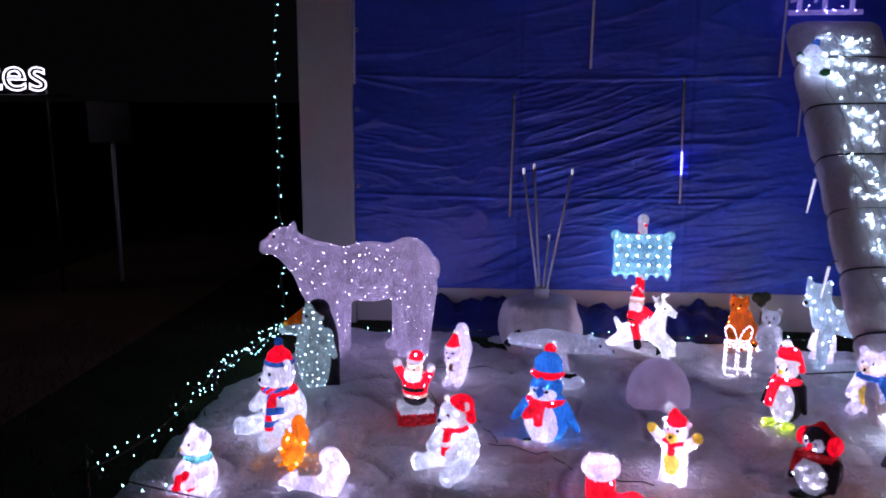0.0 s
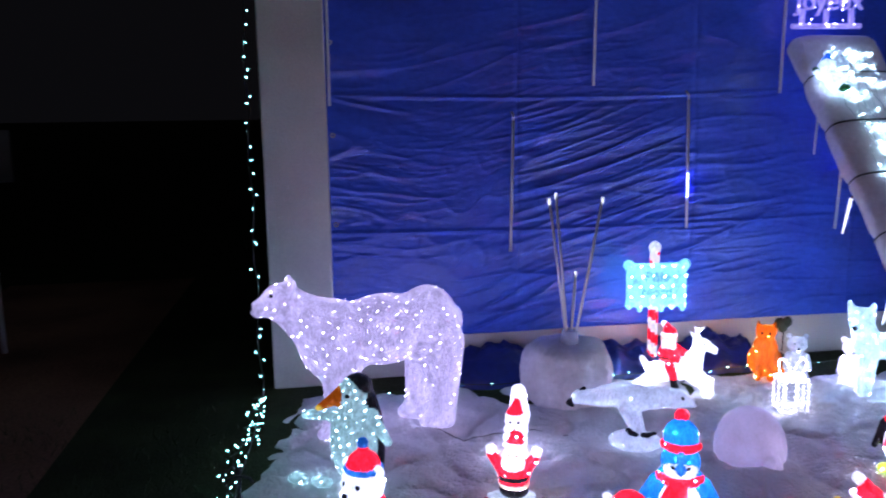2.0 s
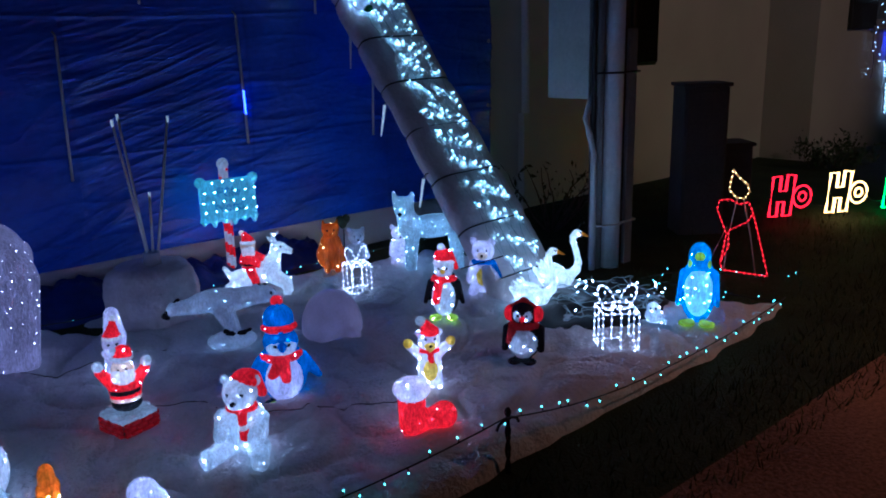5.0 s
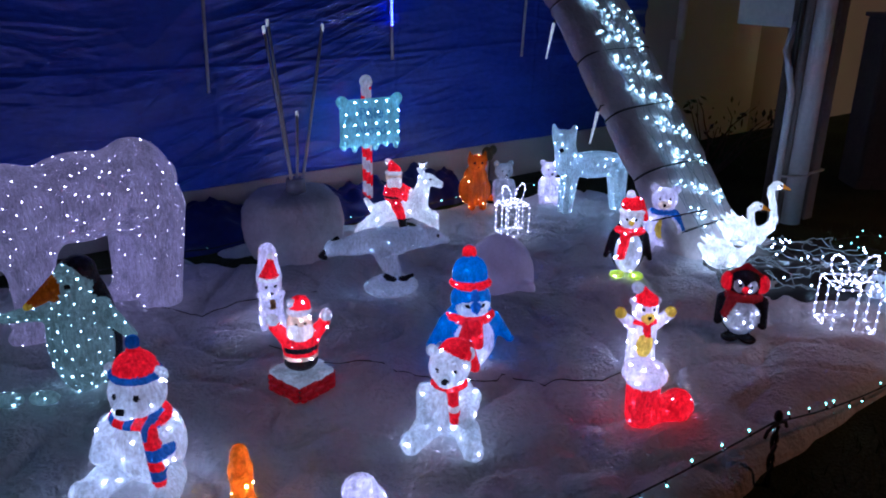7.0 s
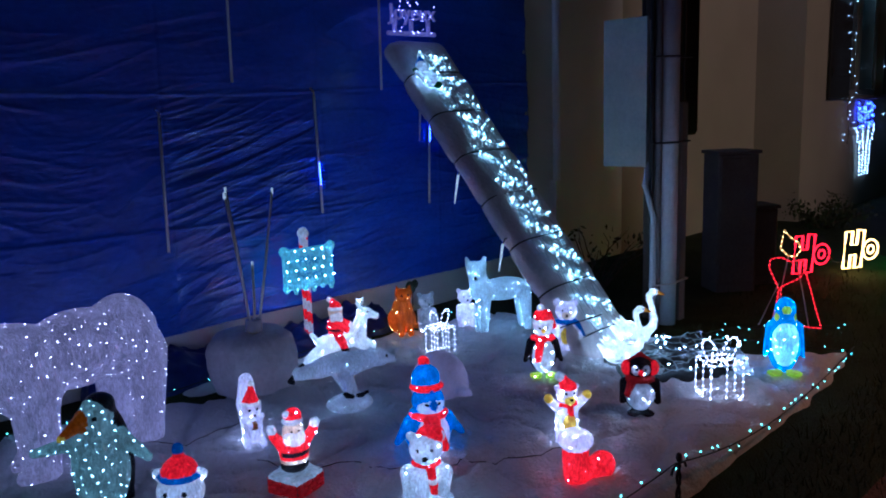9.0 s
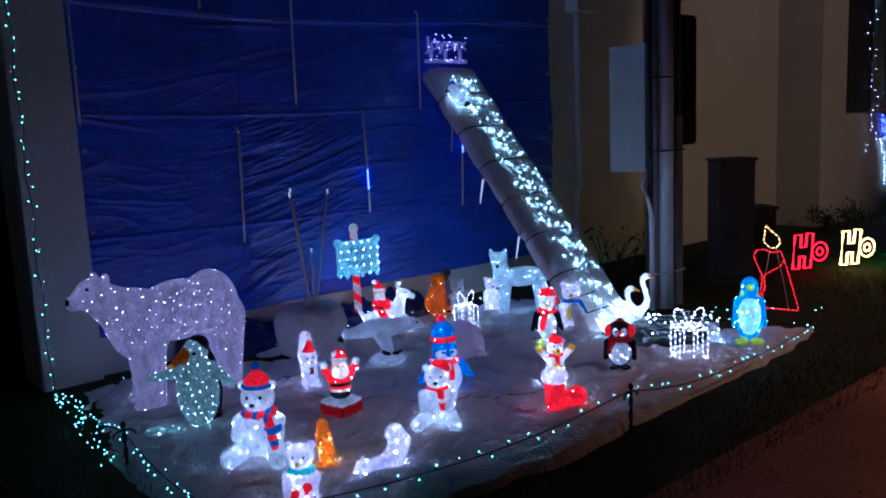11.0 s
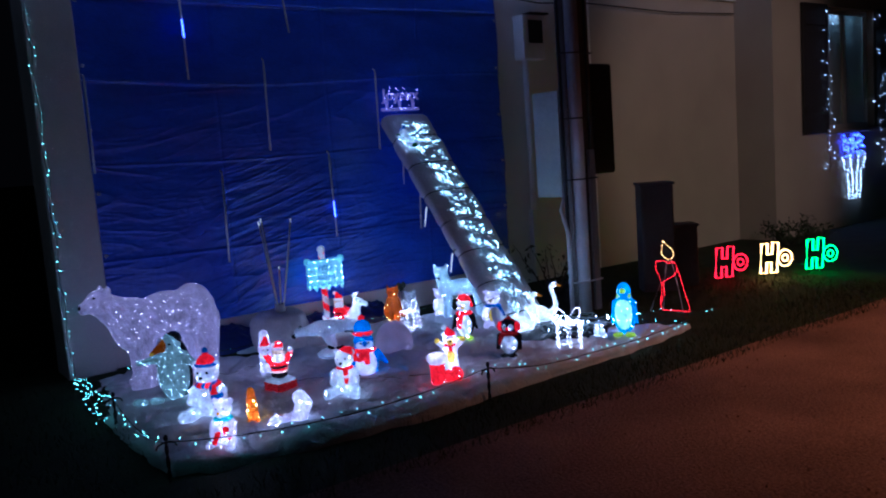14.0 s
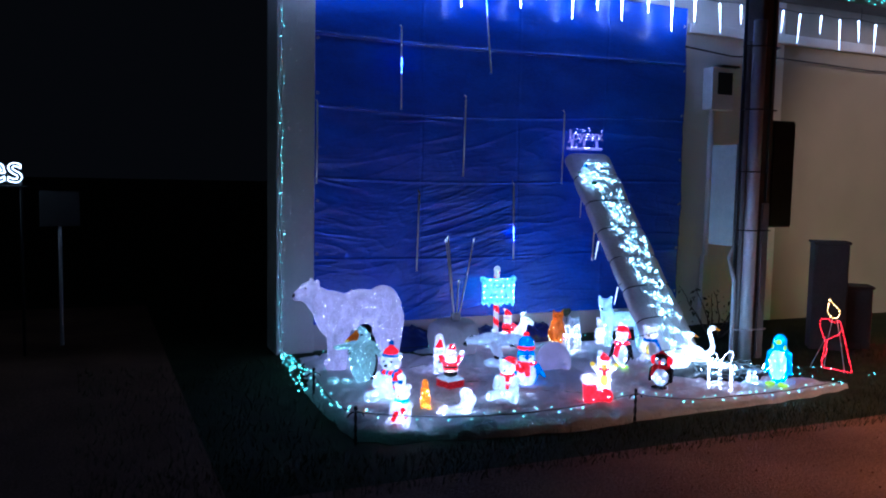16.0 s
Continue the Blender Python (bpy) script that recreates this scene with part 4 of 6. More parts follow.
def igloo():
    f = Figure(0.008, 0.012)
    f.ball((0, 0, 0.05), (0.170, 0.170, 0.205), "dome_lilac")
    f.limb((0.02, -0.155, 0.03), (0.02, -0.175, 0.03), 0.05, 0.045, "dome_lilac")
    f.build("igloo_figure", on_snow(0.74, 3.94, 0, 0.012, 0.93), "round lilac acrylic dome half lit, like an igloo", "light figure", "led_lilac", 14, (), 0.05, 0.005, deep=0.02)


def seal_on_stand():
    f = Figure(0.0065, 0.020)
    w = "frost_grey"
    f.ball((0.03, 0, 0.035), (0.125, 0.105, 0.042), w)
    f.limb((0.0, 0, 0.20), (0.045, -0.005, 0.085), 0.052, 0.034, w)
    f.ball((0.0, 0, 0.255), (0.165, 0.068, 0.062), w, (0, 4, 0))
    f.limb((0.12, 0, 0.255), (0.205, 0, 0.252), 0.052, 0.042, w)
    f.ball((0.215, 0, 0.252), (0.050, 0.042, 0.040), w)
    f.limb((0.245, 0, 0.242), (0.292, 0, 0.228), 0.028, 0.019, w)
    f.limb((-0.12, 0, 0.245), (-0.235, 0, 0.245), 0.044, 0.034, w)
    f.limb((-0.285, 0, 0.215), (-0.215, 0, 0.290), 0.010, 0.009, "black_acrylic")
    f.limb((-0.285, 0, 0.215), (-0.268, 0, 0.200), 0.010, 0.009, "black_acrylic")
    f.limb((-0.01, -0.035, 0.098), (0.025, -0.045, 0.080), 0.010, 0.010, "black_acrylic")
    f.limb((0.065, -0.045, 0.080), (0.115, -0.045, 0.092), 0.010, 0.010, "black_acrylic")
    for s in (-1, 1):
        f.ball((0.175, s * 0.030, 0.292), 0.014, w)
        f.paint((0.240, s * 0.036, 0.264), 0.009, "black_acrylic")
        f.limb((0.06, s * 0.055, 0.235), (-0.04, s * 0.075, 0.215), 0.028, 0.018, w)
    f.paint((0.308, 0, 0.232), 0.013, "black_acrylic")
    f.build("skating_bear_figure", on_snow(0.235, 4.13, -16, -0.012, 0.98), "grey-white polar bear skating on one leg on a round base", "light figure", "led_dim", 40, (w,), 0.042, 0.0034, deep=0.003)


def north_pole_sign():
    t = thing("north_pole_sign", on_snow(0.845, 5.29, -6), "lit blue sign on a red and white striped pole", "sign")
    f = bmesh.new()
    n = 44
    rings = []
    for i in range(n + 1):
        z = 0.78 * i / n
        rings.append([f.verts.new((0.030 * math.cos(a), 0.030 * math.sin(a), z)) for a in (2 * math.pi * k / 14 for k in range(14))])
    for i in range(n):
        for k in range(14):
            fc = f.faces.new((rings[i][k], rings[i][(k + 1) % 14], rings[i + 1][(k + 1) % 14], rings[i + 1][k]))
            fc.material_index = 1 if ((i + k * 8 / 14) % 8) < 4 else 0
            fc.smooth = True
    ico(f, (0, 0, 0.785), (0.038, 0.038, 0.042), 2, 0)
    part("pole", f, ["frost_white", "red_acrylic"], t, "red and white striped acrylic pole")
    f = Figure(0.007, 0.014)
    f.block((0, -0.045, 0.565), (0.185, 0.016, 0.135), 0.014, "sign_cyan")
    for s in (-1, 1):
        f.ball((s * 0.172, -0.047, 0.690), (0.034, 0.024, 0.034), "sign_cyan")
    for k in range(6):
        x = -0.165 + 0.066 * k
        f.limb((x, -0.047, 0.440), (x, -0.047, 0.425 - 0.016 * (k % 2)), 0.024, 0.014, "sign_cyan")
    pan = f.build("sign_panel", Matrix(), "", "", "led_white", 0)
    pan.parent = t
    tagged(pan, "pale cyan acrylic panel with an icicle edge")
    bm = words("P\u00f4le", 0.086, outline=0.0013)
    bmesh.ops.translate(bm, vec=(0, -0.063, 0.590), verts=bm.verts)
    part("lettering", bm, "blue_acrylic", pan, "dark blue sign lettering")
    bm = words("Nord", 0.086, outline=0.0013)
    bmesh.ops.translate(bm, vec=(0, -0.063, 0.495), verts=bm.verts)
    part("lettering", bm, "blue_acrylic", pan, "dark blue sign lettering")
    bm = bmesh.new()
    for r in range(5):
        for k in range(6):
            ico(bm, (-0.165 + 0.066 * k + 0.012 * (r % 2), -0.062, 0.435 + 0.062 * r), 0.0034)
    led = part("bulbs", bm, "led_cool", pan, "small white bulbs in rows")
    led["kind"] = "stuff"
    f = Figure(0.006, 0.012)
    w, r = "frost_bright", "red_acrylic"
    # the reindeer, leaping: haunch low, chest high
    f.limb((-0.10, 0.0, 0.115), (0.09, 0.0, 0.165), 0.058, 0.066, w)
    f.limb((0.10, 0.0, 0.18), (0.135, 0.0, 0.285), 0.056, 0.036, w)
    f.ball((0.150, 0.0, 0.310), (0.050, 0.036, 0.036), w)
    f.limb((0.175, 0.0, 0.305), (0.222, 0.0, 0.285), 0.027, 0.021, w)
    f.paint((0.240, 0.0, 0.284), 0.013, "black_acrylic")
    f.limb((-0.145, 0.0, 0.13), (-0.185, 0.0, 0.185), 0.022, 0.014, w)
    for s in (-1, 1):
        f.limb((-0.11, s * 0.035, 0.09), (-0.17, s * 0.045, 0.050), 0.042, 0.028, w)
        f.limb((-0.17, s * 0.045, 0.050), (-0.225, s * 0.045, 0.016), 0.026, 0.018, w)
        f.limb((0.11, s * 0.035, 0.13), (0.185, s * 0.040, 0.085), 0.038, 0.027, w)
        f.limb((0.185, s * 0.040, 0.085), (0.200, s * 0.042, 0.012), 0.025, 0.019, w)
        f.ball((0.125, s * 0.045, 0.335), (0.012, 0.022, 0.014), w)
        f.limb((0.130, s * 0.020, 0.335), (0.105, s * 0.055, 0.385), 0.009, 0.007, w)
        f.limb((0.115, s * 0.042, 0.365), (0.145, s * 0.060, 0.390), 0.007, 0.006, w)
        f.paint((0.172, s * 0.034, 0.322), 0.008, "black_acrylic")
    # Santa on its back
    f.ball((-0.025, -0.012, 0.235), (0.060, 0.062, 0.070), r)
    f.ball((-0.025, -0.014, 0.222), (0.063, 0.065, 0.010), "black_acrylic")
    f.ball((-0.028, -0.018, 0.325), (0.044, 0.044, 0.043), "cream_acrylic")
    f.ball((-0.022, -0.040, 0.298), (0.040, 0.034, 0.042), w)
    f.ball((-0.028, -0.016, 0.350), (0.047, 0.047, 0.012), w)
    f.limb((-0.028, -0.010, 0.362), (-0.045, -0.004, 0.395), 0.038, 0.018, r)
    f.ball((-0.062, -0.002, 0.405), 0.017, w)
    for s in (-1, 1):
        f.limb((-0.020, s * 0.058, 0.262), (0.040, s * 0.070, 0.225), 0.023, 0.021, r)
        f.ball((0.055, s * 0.068, 0.220), 0.018, w)
        f.limb((-0.010, s * 0.062, 0.175), (0.020, s * 0.080, 0.120), 0.027, 0.023, r)
        f.limb((0.020, s * 0.080, 0.110), (0.032, s * 0.084, 0.070), 0.022, 0.024, "black_acrylic")
        f.paint((-0.012 + 0.004 * s, -0.058 if s < 0 else -0.040, 0.330), 0.006, "black_acrylic")
    f.build("santa_on_reindeer_figure", on_snow(0.795, 4.87, -40, 0.006, 1.0), "small red Santa riding a leaping white acrylic reindeer", "light figure", "led_white", 40, (w, r), 0.036, 0.0042)


def orange_cat():
    f = Figure(0.006, 0.014)
    o = "orange_acrylic"
    f.ball((0, 0.04, 0.085), (0.088, 0.10, 0.092), o)
    f.ball((0, 0.02, 0.15), (0.066, 0.07, 0.08), o)
    f.limb((0, -0.02, 0.10), (0, -0.03, 0.21), 0.056, 0.045, o)
    f.ball((0, -0.04, 0.255), (0.052, 0.05, 0.042), o)
    f.limb((0.05, 0.10, 0.03), (0.13, 0.06, 0.025), 0.022, 0.018, o)
    f.ball((0, -0.075, 0.24), (0.024, 0.02, 0.016), o)
    for s in (-1, 1):
        f.limb((s * 0.034, -0.035, 0.275), (s * 0.042, -0.035, 0.315), 0.018, 0.005, o)
        f.limb((s * 0.028, -0.05, 0.13), (s * 0.03, -0.075, 0.02), 0.022, 0.02, o)
        f.paint((s * 0.02, -0.085, 0.262), 0.007, "black_acrylic")
    f.paint((0, -0.10, 0.244), 0.006, "black_acrylic")
    f.build("orange_cat_figure", on_snow(1.42, 4.985, -30, 0.006, 1.12), "sitting orange acrylic cat with upright ears", "light figure", "led_orange", 26, (), 0.034, 0.0042)


def cub(name, m, mat, label, spots, scarf=""):
    f = Figure(0.006, 0.014)
    f.ball((0, 0.01, 0.085), (0.058, 0.055, 0.09), mat)
    f.ball((0, -0.005, 0.212), (0.055, 0.05, 0.048), mat)
    f.ball((0, -0.05, 0.198), (0.024, 0.022, 0.018), "cream_acrylic" if scarf else mat)
    for s in (-1, 1):
        f.ball((s * 0.045, 0.0, 0.258), (0.019, 0.012, 0.019), mat)
        f.limb((s * 0.045, -0.01, 0.14), (s * 0.06, -0.045, 0.08), 0.024, 0.02, mat)
        f.limb((s * 0.035, -0.01, 0.04), (s * 0.045, -0.05, 0.018), 0.028, 0.024, mat)
        f.paint((s * 0.02, -0.048, 0.222), 0.006, "black_acrylic")
    f.paint((0, -0.072, 0.202), 0.008, "black_acrylic")
    if scarf:
        f.ball((0, -0.004, 0.160), (0.056, 0.053, 0.012), scarf)
        f.limb((0.055, -0.03, 0.155), (0.085, -0.03, 0.075), 0.012, 0.018, scarf)
        f.paint((0, -0.055, 0.09), (0.036, 0.03, 0.052), "yellow_acrylic")
    f.build(name, m, label, "light figure", "led_white", spots, (mat,), 0.03, 0.004)


def husky():
    f = Figure(0.0075, 0.022)
    w = "husky_mesh"
    f.ball((0, 0.20, 0.30), (0.075, 0.20, 0.080), w)
    f.limb((0, 0.04, 0.30), (0.02, 0.0, 0.41), 0.080, 0.060, w)
    f.ball((0.03, -0.01, 0.455), (0.068, 0.066, 0.062), w)
    f.limb((0.07, -0.03, 0.44), (0.125, -0.055, 0.422), 0.036, 0.024, w)
    f.limb((0, 0.39, 0.32), (0, 0.46, 0.40), 0.030, 0.022, w)
    f.limb((0.01, -0.055, 0.495), (0.0, -0.066, 0.535), 0.024, 0.012, w)
    f.limb((0.045, 0.035, 0.495), (0.04, 0.045, 0.535), 0.024, 0.012, w)
    f.paint((0.10, -0.065, 0.475), 0.010, "black_acrylic")
    f.paint((0.115, 0.005, 0.475), 0.010, "black_acrylic")
    for s in (-1, 1):
        f.limb((s * 0.045, 0.05, 0.27), (s * 0.048, 0.03, 0.025), 0.040, 0.026, w)
        f.limb((s * 0.048, 0.34, 0.27), (s * 0.050, 0.36, 0.025), 0.046, 0.026, w)
    f.paint((0.148, -0.064, 0.424), 0.014, "black_acrylic")
    f.build("husky_figure", on_snow(1.74, 4.585, -115), "standing white mesh husky with bright bulbs", "light figure", "led_cool", 120, (w,), 0.032, 0.0030, deep=0.001)


def swan(m, label, up):
    f = Figure(0.0055, 0.012)
    w = "swan_white"
    f.ball((0, 0.02, 0.068), (0.066, 0.105, 0.066), w)
    f.limb((0, 0.10, 0.085), (0, 0.150, 0.125), 0.034, 0.012, w)
    for s in (-1, 1):
        f.ball((s * 0.056, 0.030, 0.098), (0.018, 0.078, 0.048), w, (24, 0, s * 8))
        for k in range(3):
            f.limb((s * 0.058, 0.05 + 0.022 * k, 0.115), (s * (0.060 + 0.006 * k), 0.095 + 0.022 * k, 0.180 - 0.018 * k), 0.017, 0.007, w)
    # the neck, an S
    neck = ((-0.055, 0.085), (-0.098, 0.125), (-0.112, 0.170), (-0.098, 0.215 + up * 0.5), (-0.078, 0.250 + up), (-0.078, 0.280 + up), (-0.098, 0.300 + up))
    wide = (0.036, 0.026, 0.020, 0.017, 0.016, 0.017, 0.021)
    for (a, b), (c, d), ra, rb in zip(neck, neck[1:], wide, wide[1:]):
        f.limb((0, a, b), (0, c, d), ra, rb, w)
    f.ball((0, -0.104, 0.300 + up), (0.021, 0.028, 0.021), w)
    f.limb((0, -0.128, 0.298 + up), (0, -0.165, 0.284 + up), 0.013, 0.007, "amber_acrylic")
    for s in (-1, 1):
        f.paint((s * 0.019, -0.120, 0.306 + up), 0.006, "black_acrylic")
    f.build("swan_figure", m, label, "light figure", "led_white", 22, (w,), 0.04, 0.0036, "swans on the net pond")


def lying_seal():
    f = Figure(0.0055, 0.014)
    w = "frost_white"
    f.limb((0.07, 0, 0.03), (-0.05, 0, 0.055), 0.022, 0.045, w)
    f.ball((-0.07, 0, 0.10), (0.036, 0.034, 0.032), w)
    f.limb((0.07, 0, 0.02), (0.12, 0.03, 0.02), 0.018, 0.010, w)
    f.limb((-0.05, -0.03, 0.04), (-0.06, -0.075, 0.012), 0.018, 0.012, w)
    f.paint((-0.10, -0.012, 0.108), 0.006, "black_acrylic")
    f.paint((-0.10, 0.012, 0.108), 0.006, "black_acrylic")
    f.build("seal_pup_figure", on_snow(2.06, 2.87, 30), "small white acrylic seal pup lying on the snow", "light figure", "led_white", 8, (), 0.036, 0.005)


def cyan_penguin():
    f = Figure(0.007, 0.016)
    b = "sky_acrylic"
    f.ball((0, 0.01, 0.165), (0.105, 0.085, 0.165), b)
    f.ball((0, 0, 0.345), (0.064, 0.060, 0.066), b)
    f.limb((0, 0, 0.24), (0, 0, 0.33), 0.085, 0.06, b)
    f.ball((0, -0.045, 0.175), (0.078, 0.056, 0.125), "belly_cyan")
    f.limb((0, -0.05, 0.352), (0, -0.075, 0.345), 0.014, 0.007, "lime_acrylic")
    f.paint((0, -0.055, 0.352), (0.03, 0.03, 0.022), "lime_acrylic")
    for s in (-1, 1):
        f.paint((s * 0.055, -0.03, 0.31), (0.02, 0.025, 0.02), "lime_acrylic")
        f.limb((s * 0.088, 0.0, 0.25), (s * 0.115, -0.012, 0.10), 0.026, 0.014, b)
        f.ball((s * 0.058, -0.06, 0.012), (0.050, 0.048, 0.015), "lime_acrylic")
    f.build("blue_penguin_figure", on_snow(2.11, 2.65, -58) @ Matrix.Diagonal((0.84, 0.9, 1.03, 1)), "bright blue acrylic penguin with a cyan belly, yellow feet", "light figure", "led_cool", 70, (b, "belly_cyan"), 0.032, 0.004, deep=0.0025)


polar_bear()
emperor_penguin()
hat_bear()
scarf_bear()
squirrel()
chimney()
santa()
ice_slab()
sitting_bear()
hooded_penguin()
arms_up_bear()
santa_boot()
earmuff_penguin()
santa_penguin()
igloo()
seal_on_stand()
north_pole_sign()
orange_cat()
cub("small_bear_figure", on_snow(1.59, 4.93, -25), "frost_unlit", "small pale acrylic bear standing by a gift box", 8)
cub("bear_cub_figure", on_snow(1.87, 4.82, -30), "frost_lilac", "little lilac-white acrylic cub behind the husky", 10)
cub("bear_in_blue_scarf_figure", on_snow(1.72, 3.82, -50, 0.0, 1.2), "frost_lilac", "white acrylic bear with a yellow belly and blue scarf", 18, "blue_acrylic")
husky()
swan(on_snow(1.745, 3.43, 38, 0.006, 0.92), "bright white acrylic swan with a low neck", 0.06)
swan(on_snow(2.08, 3.55, 38, 0.006, 0.98), "bright white acrylic swan with a raised neck", 0.05)
lying_seal()
cyan_penguin()


# ---- leaning slide with its curtain of lights ----
SLIDE = pose(1.955, 3.58, 0.04, -40.6)


def build_slide():
    t = thing("padded_slide", SLIDE, "board wrapped in white wadding, strapped, leaning on the tarpaulin", "slide")
    bm = bmesh.new()
    n, sides = 90, 26
    hw, th, L = 0.275, 0.075, 2.64
    rings = []
    for i in range(n + 1):
        z = L * i / n
        squeeze = 1 - 0.10 * math.exp(-(((z % 0.36) - 0.18) / 0.022) ** 2)
        if i in (0, n):
            squeeze = 0.9
        ring = []
        for k in range(sides):
            a = 2 * math.pi * k / sides
            c, s = math.cos(a), math.sin(a)
            x = hw * math.copysign(abs(c) ** 0.45, c)
            y = th * math.copysign(abs(s) ** 0.6, s) * squeeze
            w = 0.012 * noise.noise(Vector((x * 6, y * 6 + 3, z * 5)))
            ring.append(bm.verts.new((x * (0.5 + 0.5 * squeeze) + w * c, th + y + w * s, z)))
        rings.append(ring)
    for i in range(n):
        for k in range(sides):
            fc = bm.faces.new((rings[i][k], rings[i][(k + 1) % sides], rings[i + 1][(k + 1) % sides], rings[i + 1][k]))
            fc.smooth = True
    bm.faces.new(rings[0][::-1])
    bm.faces.new(rings[-1])
    part("padding", bm, "wadding", t, "grubby white wadding")
    for j in range(7):
        z = 0.18 + 0.36 * j
        bm = bmesh.new()
        pts = []
        for k in range(26):
            a = 2 * math.pi * k / 26
            c, s = math.cos(a), math.sin(a)
            pts.append(((hw * 0.965) * math.copysign(abs(c) ** 0.45, c), th + th * 0.93 * math.copysign(abs(s) ** 0.6, s), z + 0.012 * c))
        tube(bm, pts, 0.0055, 6, closed=True)
        part("strap", bm, "black_plastic", t, "thin black strap")
    # curtain of lights in slanting bunches
    c = thing("light_curtain", SLIDE, "bunched strings of white lights lying on the slide", "string lights")
    bulb = bmesh.new()
    ico(bulb, (0, 0, 0), (0.0036, 0.0036, 0.0058))
    me = shared_mesh("bulb", bulb, ["led_curtain"])
    rng = random.Random(5)
    for s in range(9):
        bm = bmesh.new()
        x0 = -0.13 + 0.036 * s
        tube(bm, [(x0 + 0.02 * math.sin(i * 0.9 + s * 2) + 0.008 * rng.uniform(-1, 1), -0.005 - 0.006 * rng.random(), 0.10 + 0.06 * i) for i in range(41)], 0.0018, 5)
        part("wire", bm, "clear_tube", c, "thin clear wire")
    for b in range(13):
        zc = 0.12 + 0.19 * b
        for k in range(16):
            u = rng.random()
            piece("bulb", me, c, pose(min(0.19, -0.13 + 0.31 * u + rng.gauss(0, 0.016)), -0.012 - 0.008 * rng.random(), zc + 0.14 - 0.15 * u + rng.gauss(0, 0.032), rng.uniform(0, 90), rng.uniform(0, 90)))
    # lit greeting at the top
    g = thing("greeting_sign", SLIDE @ pose(0, 0, 0, 40.6) @ pose(-0.06, 1.70, 2.05, 0, 0, -4), "small violet-lit greeting sign standing on the slide's top", "sign")
    bm = words("Joyeux", 0.155, 0.010)
    bmesh.ops.translate(bm, vec=(0, 0, 0.095), verts=bm.verts)
    part("lettering", bm, "joyeux_plate", g, "lilac acrylic letters")
    bm = bmesh.new()
    tube(bm, [(-0.23, 0, 0.0), (0.20, 0, 0.0)], 0.016)
    for x in (-0.17, -0.02, 0.14):
        tube(bm, [(x, 0, 0), (x * 0.97, 0, 0.10)], 0.016)
    part("base", bm, "joyeux_plate", g)
    bm = bmesh.new()
    for k in range(30):
        ico(bm, (rng.uniform(-0.20, 0.20), -0.016, rng.choice((0.0, 0.02, 0.10, 0.14, 0.19, 0.2)) + rng.uniform(-0.01, 0.02)), 0.004)
    tagged(part("bulbs", bm, "joyeux_violet", g), kind="stuff")


def slide_snowman():
    f = Figure(0.006, 0.012)
    w = "frost_white"
    f.ball((0, 0, 0.07), (0.060, 0.05, 0.065), w)
    f.ball((0, 0, 0.17), (0.048, 0.045, 0.046), w)
    f.limb((-0.05, 0, 0.10), (-0.09, -0.01, 0.13), 0.022, 0.018, w)
    f.limb((0.05, 0, 0.10), (0.085, -0.01, 0.07), 0.022, 0.018, w)
    f.limb((0.02, 0, 0.205), (0.055, 0, 0.25), 0.036, 0.016, "blue_acrylic")
    f.ball((0.068, 0, 0.27), 0.020, w)
    f.ball((-0.075, 0.0, 0.155), (0.022, 0.018, 0.026), "green_cloth")
    f.ball((0.02, -0.01, 0.0), (0.034, 0.024, 0.020), "green_cloth")
    f.build("snowman_figure", SLIDE @ pose(-0.19, -0.055, 2.15, 0, -8, 0), "white lit snowman with a blue hat fixed to the slide", "light figure", "led_cool", 12, (w,), 0.034, 0.0036, flat_base=False)


